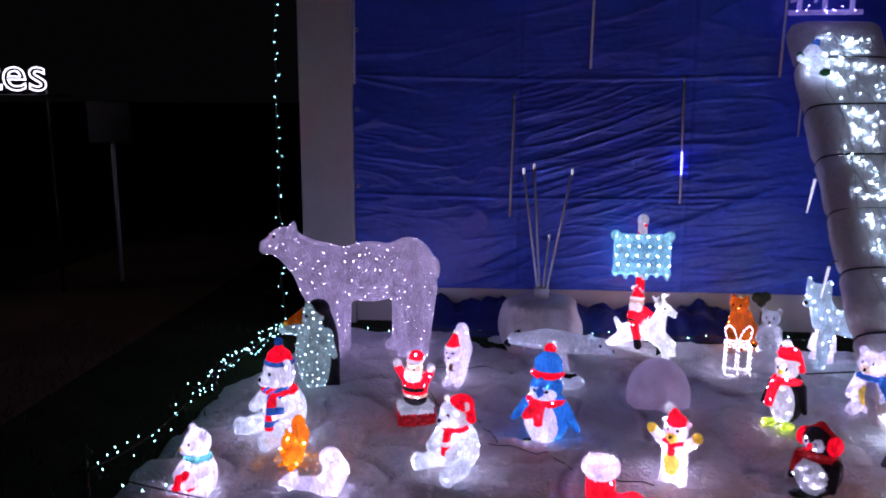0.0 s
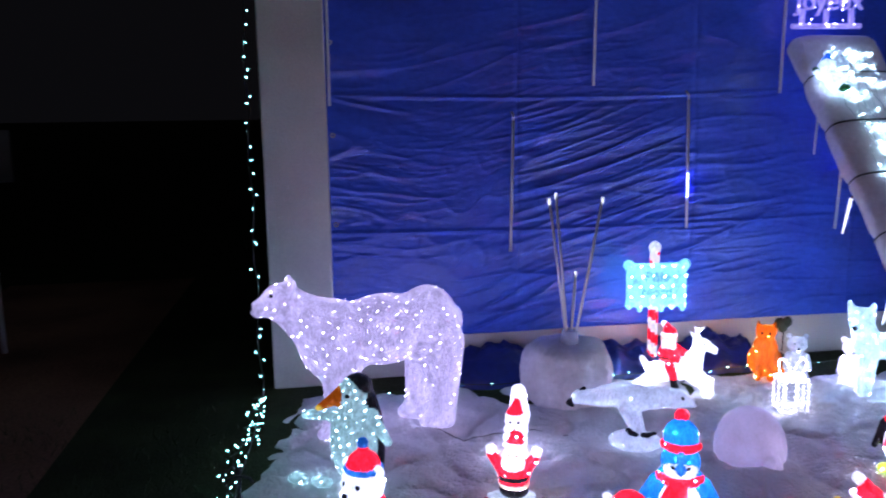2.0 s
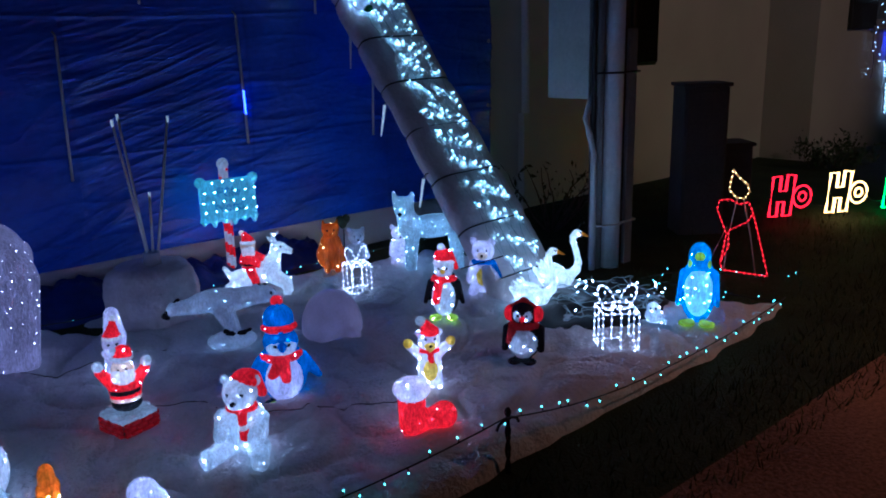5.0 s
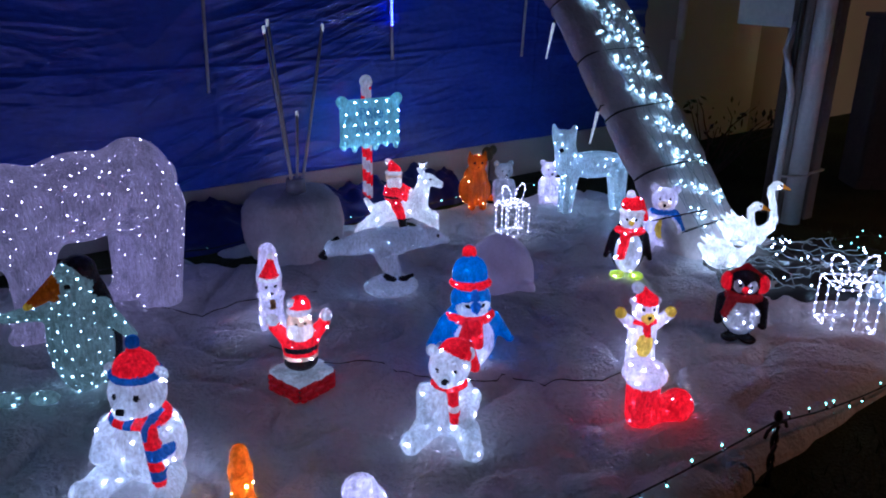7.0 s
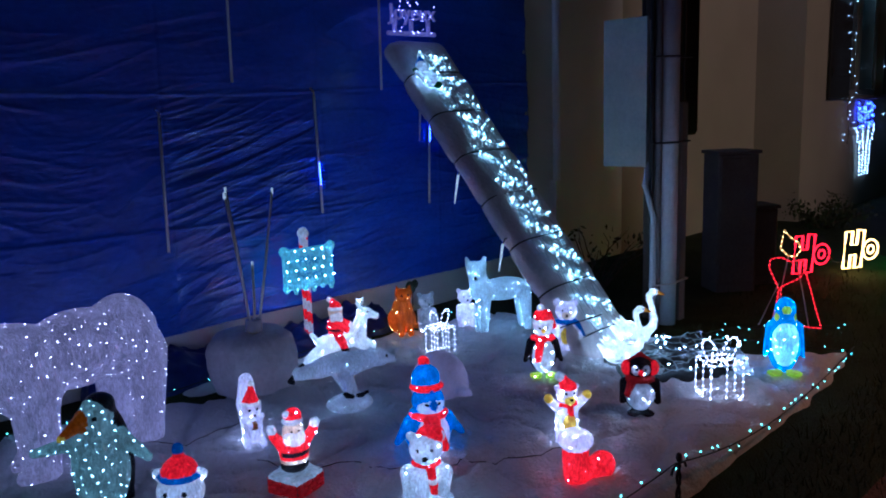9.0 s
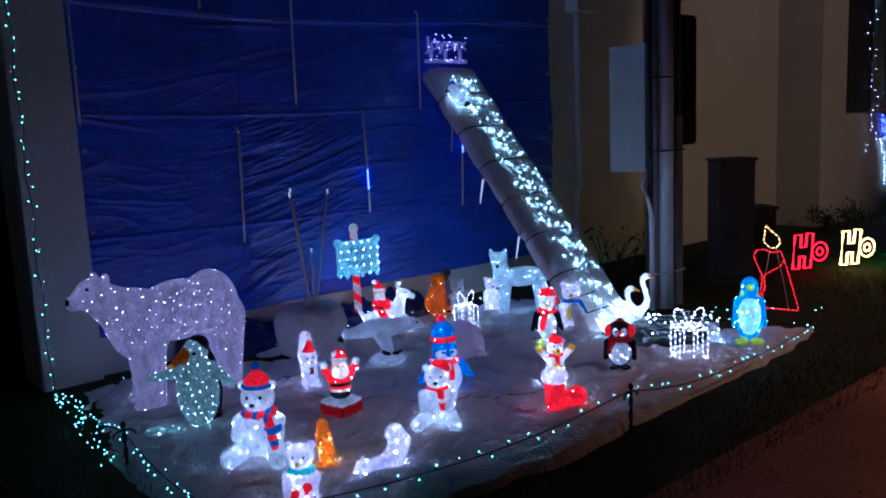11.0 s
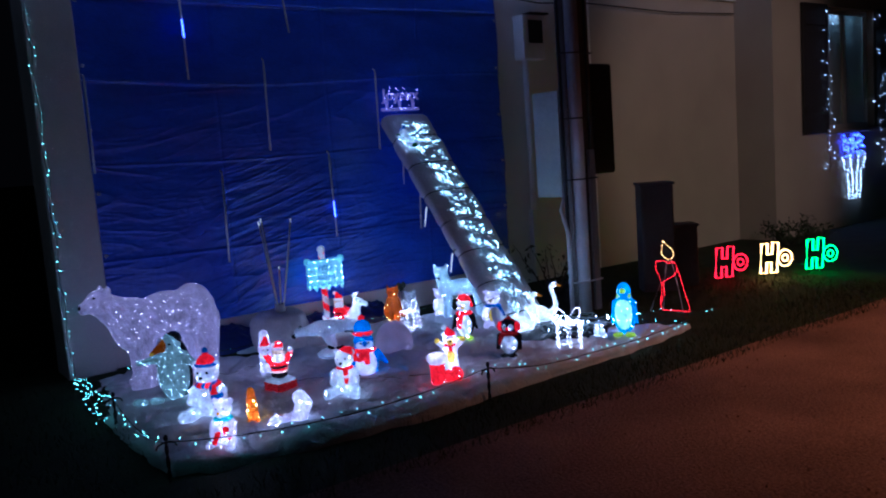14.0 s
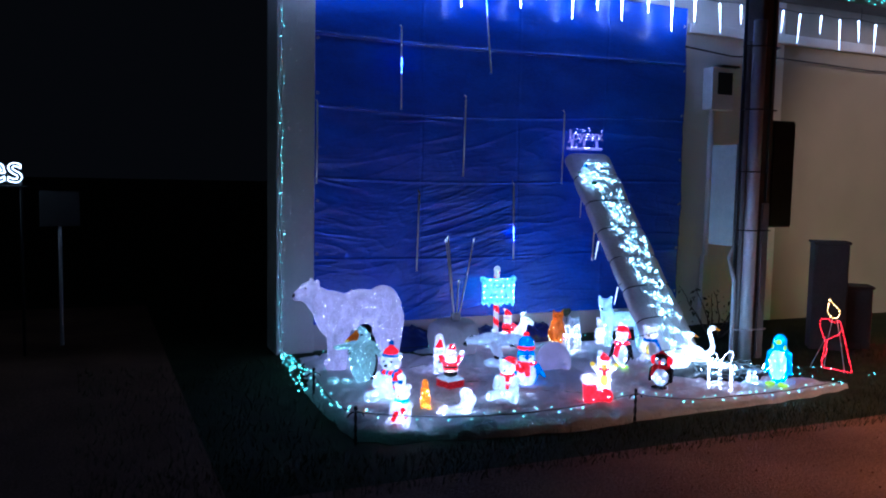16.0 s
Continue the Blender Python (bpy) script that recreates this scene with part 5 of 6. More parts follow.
# ---- fibre tubes in their drum, heap of tarpaulin, net pond, gift boxes ----
def build_drum():
    t = thing("wrapped_drum", on_snow(0.175, 4.89, 0), "round tub wrapped in white fleece, holding clear light rods", "tub")
    fold = lambda a, u: 0.030 * noise.noise(Vector((math.cos(a) * 2, math.sin(a) * 2, u * 2))) + 0.020 * abs(noise.noise(Vector((math.cos(a) * 5 + u, math.sin(a) * 5, u * 1.5))))
    bm = bmesh.new()
    n, m = 26, 56
    rings = []
    for i in range(n + 1):
        u = i / n
        z = 0.33 * u
        r = 0.235 * (0.90 + 0.16 * math.sin(math.pi * min(1, u * 1.05)))
        if u > 0.86:
            v = (u - 0.86) / 0.14
            r *= math.sqrt(max(0.0, 1 - v * v * 0.97))
            z = 0.33 * 0.86 + 0.05 * math.sin(v * math.pi / 2)
        rings.append([bm.verts.new(((r + fold(a, u)) * math.cos(a), (r + fold(a, u)) * math.sin(a), z + 0.012 * noise.noise(Vector((a, u * 4, 7))))) for a in (2 * math.pi * k / m for k in range(m))])
    for i in range(n):
        for k in range(m):
            bm.faces.new((rings[i][k], rings[i][(k + 1) % m], rings[i + 1][(k + 1) % m], rings[i + 1][k])).smooth = True
    bm.faces.new(rings[-1])
    bm.faces.new(rings[0][::-1])
    part("fleece_wrap", bm, "wadding", t, "grubby white fleece")
    for x, y, z in ((-0.125, -0.04, 1.13), (-0.06, 0.06, 1.15), (0.165, -0.06, 1.13), (0.04, 0.0, 0.72)):
        bm = bmesh.new()
        tube(bm, [(x * 0.10, y * 0.2 - 0.03, 0.30), (x * 0.55, y * 0.6 - 0.02, 0.30 + (z - 0.30) * 0.5), (x, y, z)], [0.0075, 0.007, 0.006], 10)
        rod = part("light_rod", bm, "rod_plastic", t, "clear plastic rod")
        bm = bmesh.new()
        tube(bm, [(x * 0.985, y * 0.985, z - 0.03), (x, y, z + 0.004)], 0.0075, 10)
        part("tip", bm, "frost_bright", rod)
    bm = bmesh.new()
    tube(bm, [(0, -0.03, 0.325), (0, -0.03, 0.40)], [0.05, 0.045], 14)
    part("collar", bm, "clear_tube", t)


def build_heap():
    bm = bmesh.new()
    n, m = 90, 14
    rows = []
    for i in range(n + 1):
        x = -0.62 + 2.15 * i / n
        h = 0.17 + 0.09 * noise.noise(Vector((x * 2.6, 0, 1))) + 0.07 * noise.noise(Vector((x * 9, 0, 2)))
        if i in (0, n):
            h = 0.01
        row = []
        for j in range(m + 1):
            v = j / m
            y = 5.42 - 0.26 * v + 0.05 * noise.noise(Vector((x * 8, v * 4, 4)))
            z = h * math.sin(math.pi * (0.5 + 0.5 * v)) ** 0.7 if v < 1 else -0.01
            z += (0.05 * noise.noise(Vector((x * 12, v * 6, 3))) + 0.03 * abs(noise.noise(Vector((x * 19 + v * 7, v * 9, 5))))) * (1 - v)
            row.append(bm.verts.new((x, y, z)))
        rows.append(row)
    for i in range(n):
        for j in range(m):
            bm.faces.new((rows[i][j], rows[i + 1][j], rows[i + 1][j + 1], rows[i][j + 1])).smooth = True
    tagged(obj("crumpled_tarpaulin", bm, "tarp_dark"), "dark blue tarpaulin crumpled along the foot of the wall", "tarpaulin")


def build_net():
    t = thing("net_light", pose(2.02, 3.24, 0), "dark net with white wires and bulbs spread round the swans", "string lights")
    bm = bmesh.new()
    n, m = 8, 40
    rings = [[bm.verts.new((0, 0, snow_z(2.02, 3.24) + 0.03))]]
    for i in range(1, n + 1):
        ring = []
        for k in range(m):
            a = 2 * math.pi * k / m
            q = 1 + 0.14 * noise.noise(Vector((math.cos(a) * 1.6, math.sin(a) * 1.6, 2)))
            x, y = 0.50 * i / n * q * math.cos(a), 0.40 * i / n * q * math.sin(a)
            z = snow_z(2.02 + x, 3.24 + y) + 0.012 + 0.02 * noise.noise(Vector((x * 7, y * 7, 1))) if i < n else snow_z(2.02 + x, 3.24 + y) - 0.03
            ring.append(bm.verts.new((x, y, z)))
        rings.append(ring)
    for k in range(m):
        bm.faces.new((rings[0][0], rings[1][k], rings[1][(k + 1) % m])).smooth = True
        for i in range(1, n):
            bm.faces.new((rings[i][k], rings[i + 1][k], rings[i + 1][(k + 1) % m], rings[i][(k + 1) % m])).smooth = True
    part("dark_sheet", bm, "black_plastic", t, "black plastic sheet")
    rng = random.Random(3)
    bm = bmesh.new()
    for s in range(36):
        a, r = rng.uniform(0, 6.28), 0.42 * math.sqrt(rng.random())
        x, y, d = r * math.cos(a), 0.8 * r * math.sin(a), rng.uniform(0, 6.28)
        pts = []
        for i in range(9):
            pts.append((x, y, snow_z(2.02 + x, 3.24 + y) + 0.030 + 0.025 * rng.random()))
            d += rng.uniform(-0.7, 0.7)
            nx, ny = x + 0.035 * math.cos(d), y + 0.035 * math.sin(d)
            if (nx / 0.45) ** 2 + (ny / 0.36) ** 2 < 1:
                x, y = nx, ny
            else:
                d += 2
                x, y = x + 0.02 * math.cos(d), y + 0.02 * math.sin(d)
        tube(bm, pts, 0.0022, 5)
    tagged(part("wire_tangle", bm, "lit_wire", t, "thin clear wires"), kind="stuff")
    bulb = bmesh.new()
    ico(bulb, (0, 0, 0), (0.0032, 0.0032, 0.005))
    me = shared_mesh("bulb", bulb, ["led_cool"])
    for k in range(36):
        a, r = rng.uniform(0, 6.28), 0.46 * math.sqrt(rng.random())
        x, y = r * math.cos(a), 0.8 * r * math.sin(a)
        piece("bulb", me, t, pose(x, y, snow_z(2.02 + x, 3.24 + y) + 0.045 + 0.02 * rng.random(), rng.uniform(0, 180), 0, rng.uniform(0, 180)))


def gift_box():
    t = thing("gift_box_light", on_snow(1.595, 2.765, -38) @ Matrix.Diagonal((0.82, 0.82, 0.98, 1)), "wire gift box with a bow, all white rope light", "light figure", "wire gift boxes")
    s, h = 0.105, 0.20
    bulb = bmesh.new()
    ico(bulb, (0, 0, 0), 0.0047)
    me = shared_mesh("bulb", bulb, ["led_gift"])

    def rod(name, pts, closed=False, every=0.042):
        bm = bmesh.new()
        tube(bm, pts, 0.0036, 8, closed)
        p = part(name, bm, "lit_rope", t)
        q = [Vector(v) for v in pts] + ([Vector(pts[0])] if closed else [])
        for a, b in zip(q, q[1:]):
            k = max(1, round((b - a).length / every))
            for i in range(k):
                c = a.lerp(b, (i + 0.5) / k)
                piece("bulb", me, p, Matrix.Translation(c))
    for z in (0.012, h):
        rod("hoop", [(-s, -s, z), (s, -s, z), (s, s, z), (-s, s, z)], True)
    for x, y in ((-s, -s), (s, -s), (s, s), (-s, s), (0, -s), (0, s), (-s, 0), (s, 0)):
        rod("upright", [(x, y, 0.012), (x, y, h)], every=0.04)
    rod("band", [(-s, 0, h + 0.004), (s, 0, h + 0.004)], every=0.05)
    rod("band", [(0, -s, h + 0.004), (0, s, h + 0.004)], every=0.05)
    for k in (-1, 1):
        rod("bow_loop", [(k * (0.012 + 0.052 * (1 - math.cos(a))), 0.0, h + 0.02 + 0.055 * math.sin(a) + 0.035 * (1 - math.cos(a))) for a in (2 * math.pi * i / 14 for i in range(14))], True, 0.05)
    g = copy_thing(t, on_snow(1.27, 4.47, -10) @ Matrix.Diagonal((0.76, 0.76, 0.9, 1)))
    return g


# ---- rope-light candle and words ----
def rope(parent, name, pts, mat, led, closed=True, every=0.034, r=0.0045):
    bm = bmesh.new()
    tube(bm, pts, r, 8, closed)
    p = part(name, bm, mat, parent)
    q = [Vector(v) for v in pts] + ([Vector(pts[0])] if closed else [])
    bm = bmesh.new()
    for a, b in zip(q, q[1:]):
        k = max(1, round((b - a).length / every))
        for i in range(k):
            ico(bm, a.lerp(b, (i + 0.5) / k) + Vector((0, -r * 0.6, 0)), 0.0044)
    tagged(part("bulbs", bm, led, p), kind="stuff")


def build_candle():
    t = thing("candle_light", pose(3.20, 3.06, 0.02, 0, 0, -84), "red rope-light candle with a warm flame on the grass", "light figure")
    rope(t, "body_outline", [(-0.13, 0, 0.46), (-0.14, 0, 0.40), (-0.07, 0, 0.25), (-0.10, 0, 0.05), (-0.08, 0, 0.01), (0.21, 0, 0.02), (0.185, 0, 0.10), (0.125, 0, 0.30), (0.085, 0, 0.42), (0.06, 0, 0.47), (0, 0, 0.45), (-0.06, 0, 0.475)], "rope_red", "led_red")
    rope(t, "wax_line", [(-0.095, 0, 0.07), (-0.05, 0, 0.17), (-0.06, 0, 0.27), (0.0, 0, 0.31), (0.06, 0, 0.345), (0.09, 0, 0.40)], "rope_red", "led_red", False)
    rope(t, "flame", [(-0.02, 0, 0.49), (-0.07, 0, 0.535), (-0.06, 0, 0.60), (-0.05, 0, 0.665), (-0.02, 0, 0.625), (0.045, 0, 0.58), (0.06, 0, 0.535), (0.03, 0, 0.49)], "rope_warm", "led_warm")
    bm = bmesh.new()
    tube(bm, [(-0.02, 0.012, 0.49), (-0.06, 0.012, 0.25), (-0.08, 0.012, 0.0)], 0.004, 6)
    tube(bm, [(0.02, 0.012, 0.49), (0.08, 0.012, 0.25), (0.13, 0.012, 0.0)], 0.004, 6)
    tube(bm, [(-0.07, 0.0, 0.30), (-0.18, -0.05, 0.0)], 0.0025, 5)
    part("frame", bm, "pvc_grey", t, "thin metal frame")


def build_ho():
    for x, y, mat, word in ((4.91, 3.56, "neon_red", "red"), (5.37, 3.31, "neon_warm", "warm white"), (5.86, 3.06, "neon_green", "green")):
        t = thing("word_light", pose(x, y, 0.0, 0, 0, -28), "glowing %s word of neon tube standing on the grass" % word, "word light", "row of word lights")
        bm = bmesh.new()
        h = ((-0.19, 0.05), (-0.12, 0.05), (-0.115, 0.165), (-0.06, 0.165), (-0.065, 0.05), (0.005, 0.05), (0.03, 0.38), (-0.04, 0.385), (-0.05, 0.255), (-0.105, 0.255), (-0.10, 0.375), (-0.17, 0.375))
        tube(bm, [(a, 0, c) for a, c in h], 0.0115, 8, closed=True)
        part("letter", bm, mat, t)
        bm = bmesh.new()
        for r in (0.083, 0.034):
            tube(bm, [(0.105 + r * math.cos(a), 0, 0.20 + 1.08 * r * math.sin(a)) for a in (2 * math.pi * q / 20 for q in range(20))], 0.008, 8, closed=True)
        part("letter", bm, mat, t)
        for k in (-0.14, 0.0):
            bm = bmesh.new()
            tube(bm, [(k, 0.014, -0.02), (k, 0.014, 0.12)], 0.005, 6)
            part("stake", bm, "black_plastic", t)
    c = thing("cable", pose(0, 0, 0), "thin cable linking the word lights", "cable")
    bm = bmesh.new()
    tube(bm, [(5.06, 3.48, 0.19), (5.12, 3.45, 0.12), (5.22, 3.40, 0.10), (5.52, 3.24, 0.18), (5.6, 3.20, 0.12), (5.72, 3.14, 0.10)], 0.004, 6)
    part("flex", bm, "black_plastic", c)


# ---- edge posts and light chains ----
def edge_post():
    t = thing("edge_post", pose(0.45, 2.36, 0.0), "short twisted black plastic post holding the light chain", "post", "posts round the snow")
    bm = bmesh.new()
    for k in range(2):
        tube(bm, [(0.006 * math.cos(i * 0.6 + k * math.pi), 0.006 * math.sin(i * 0.6 + k * math.pi), -0.03 + 0.0135 * i) for i in range(19)], 0.0062, 6)
    part("shaft", bm, "black_plastic", t)
    bm = bmesh.new()
    tube(bm, [(-0.055, 0, 0.185), (-0.045, 0, 0.205), (-0.02, 0, 0.215), (0.02, 0, 0.215), (0.045, 0, 0.205), (0.055, 0, 0.185)], 0.0055, 6)
    ico(bm, (0, 0, 0.24), (0.013, 0.013, 0.02), 2)
    part("hook", bm, "black_plastic", t)
    copy_thing(t, pose(-1.55, 2.60, 0.0))
    copy_thing(t, pose(-1.515, 3.80, -0.02))


def chain(name, pts, count, label, drop=0.03, spread=0.0, mat="led_string", seed=1, size=1.0):
    """A dark wire through pts, with small bulbs on short stems."""
    t = thing(name, pose(0, 0, 0), label, "string lights")
    pts = [Vector(p) for p in pts]
    bm = bmesh.new()
    tube(bm, pts, 0.003, 5)
    part("wire", bm, "green_wire", t)
    seg = [(b - a).length for a, b in zip(pts, pts[1:])]
    total = sum(seg)
    rng = random.Random(seed)
    bulb = bmesh.new()
    ico(bulb, (0, 0, 0), (0.0028 * size, 0.0028 * size, 0.0046 * size), 1, 0)
    ico(bulb, (0, 0, 0.012), (0.003, 0.003, 0.009), 1, 1)
    me = shared_mesh("bulb", bulb, [mat, "green_wire"])
    for k in range(count):
        d = total * (k + rng.uniform(0.2, 0.8)) / count
        i = 0
        while d > seg[i] and i < len(seg) - 1:
            d -= seg[i]
            i += 1
        p = pts[i].lerp(pts[i + 1], d / seg[i])
        p = p + Vector((rng.uniform(-1, 1) * spread, rng.uniform(-1, 1) * spread, 0))
        up = rng.random() < 0.5
        piece("bulb", me, t, pose(p.x, p.y, p.z + (drop if up else -drop) * 0.7, 180 * up + rng.uniform(-30, 30), rng.uniform(-30, 30)))
    return t


def sag(a, b, dip, n=12):
    a, b = Vector(a), Vector(b)
    return [tuple(a.lerp(b, i / n) - Vector((0, 0, dip * 4 * (i / n) * (1 - i / n)))) for i in range(n + 1)]


def build_chains():
    chain("front_light_chain", sag((-1.55, 2.60, 0.215), (0.45, 2.37, 0.215), 0.085, 16) + sag((0.45, 2.37, 0.215), (1.35, 2.36, 0.12), 0.03, 8)[1:] + sag((1.35, 2.36, 0.12), (2.70, 2.48, 0.11), 0.02, 10)[1:], 46, "dark chain of small green-white lights along the snow's front", seed=2)
    chain("side_light_chain", sag((-1.55, 2.60, 0.215), (-1.515, 3.80, 0.19), 0.07, 14) + sag((-1.515, 3.80, 0.19), (-1.50, 5.03, 0.12), 0.04, 10)[1:], 44, "dark chain of small green-white lights along the snow's side", spread=0.03, seed=3, size=0.85)
    rng = random.Random(8)
    chain("bunched_light_chain", [(-1.585 + 0.045 * rng.uniform(-1, 1) + 0.0025 * i, 3.72 + 0.042 * i, 0.07 + 0.05 * rng.random()) for i in range(32)], 44, "tangled chain of green-white lights lying on the ground", spread=0.025, seed=4, size=0.9)
    chain("pillar_light_chain", [(-1.51 + 0.012 * math.sin(i * 1.7), 5.03, 0.05 + 0.132 * i) for i in range(31)], 58, "chain of small green-white lights hanging from the eaves by the pillar", 0.02, 0.022, seed=5)
    chain("wall_foot_light_chain", [(-1.2 + 0.2 * i, 5.10 + 0.03 * math.sin(i * 2.1), 0.055) for i in range(19)], 24, "chain of small green-white lights along the wall's foot", 0.012, 0.03, seed=6)
    chain("grass_light_chain", [(2.70, 2.48, 0.08), (2.75, 2.9, 0.03), (2.68, 3.4, 0.03), (2.9, 3.35, 0.03), (3.3, 2.9, 0.03), (3.5, 2.75, 0.03)], 22, "chain of small green-white lights lying on the grass", 0.012, 0.05, seed=7)
    chain("roof_light_chain", [(3.6 + 0.14 * i, 4.915, 4.05 + 0.06 * math.sin(i * 1.9)) for i in range(44)], 90, "chain of green-white lights along the eaves", 0.05, 0.0, seed=9, size=1.4)


# ---- meteor rods on the tarpaulin and icicles below the eaves ----
def build_rods():
    rows = ((-1.08, -1.084, 2.41, 1.655, 0), (-0.23, -0.222, 3.20, 2.413, 0.45), (0.698, 0.778, 3.60, 2.84, 0.12), (0.492, 0.478, 2.55, 1.757, 0), (-0.012, -0.028, 1.556, 0.776, 0),
            (1.082, 1.098, 1.667, 0.88, 0.66), (1.69, 1.678, 2.46, 1.703, 0), (2.15, 2.112, 1.62, 0.84, 0.3))
    for a, b, z1, z0, lit in rows:
        t = thing("meteor_rod", pose(a, 5.405, z1), "slim hanging light rod of clear plastic on the tarpaulin", "light rod", "rods on the tarpaulin")
        bm = bmesh.new()
        tube(bm, [(0, 0, 0), (b - a, 0, z0 - z1)], 0.0085, 8)
        part("tube", bm, "rod_plastic", t)
        bm = bmesh.new()
        tube(bm, [(0, 0, 0), (0, 0, 0.03), (0, 0.035, 0.05)], 0.006, 6)
        part("cap", bm, "pvc_grey", t)
        if lit:
            bm = bmesh.new()
            for k in range(9):
                s = lit - 0.09 + 0.022 * k
                ico(bm, ((b - a) * s, -0.006, (z0 - z1) * s), 0.008)
            tagged(part("bulbs", bm, "led_blue", t), kind="stuff")


    # short ones hung on the edge of the slide
    for x, y, z1, z0, lean, lit in ((1.70, 5.03, 1.60, 1.34, 0.0, 0), (1.685, 4.67, 1.12, 0.925, -0.012, 1), (1.64, 4.25, 0.70, 0.527, -0.01, 1)):
        t = thing("icicle_rod", pose(x, y, z1), "short clear plastic icicle hanging on the edge of the slide", "light rod", "icicles on the slide")
        bm = bmesh.new()
        tube(bm, [(0, 0, 0), (lean, 0.01, (z0 - z1) * 0.5), (lean * 2, 0.02, z0 - z1)], [0.009, 0.007, 0.004], 8)
        part("tube", bm, "frost_bright" if lit else "rod_plastic", t)
        bm = bmesh.new()
        tube(bm, [(0, 0, 0), (0.02, 0, 0.03), (0.04, 0, 0.03)], 0.004, 6)
        part("hook", bm, "black_plastic", t)


def build_icicles():
    t = thing("icicle_lights", pose(0, 5.25, 3.85), "row of white light icicles hung below the eaves", "string lights")
    bm = bmesh.new()
    tube(bm, [(-1.7 + 0.33 * i, 0, 0.0 + 0.02 * (i % 2)) for i in range(34)], 0.004, 5)
    part("wire", bm, "green_wire", t)
    bm = bmesh.new()
    for x in (-1.4, 1.2, 3.6, 6.0, 8.0):
        tube(bm, [(x, 0.02, 0.0), (x, 0.02, 0.17)], 0.004, 5)
    part("hangers", bm, "green_wire", t)
    meshes = []
    for L in (0.34, 0.22, 0.38, 0.26):
        bm = bmesh.new()
        n = 18
        tube(bm, [(0, 0, -L * i / n) for i in range(n + 1)], [max(0.0025, 0.010 * (1 - 0.75 * i / n) * (1 + 0.35 * (i % 2))) for i in range(n + 1)], 8)
        meshes.append(shared_mesh("icicle", bm, ["icicle_white"]))
        dim = meshes[-1].copy()
        dim.materials[0] = MATS["icicle_dim"]
        meshes.append(dim)
    rng = random.Random(4)
    for i in range(33):
        piece("icicle", meshes[2 * (i % 4) + (i > 15)], t, pose(-1.65 + 0.33 * i + rng.uniform(-0.03, 0.03), 0, -0.01 + rng.uniform(-0.01, 0.01), rng.uniform(-3, 3), rng.uniform(-3, 3)))


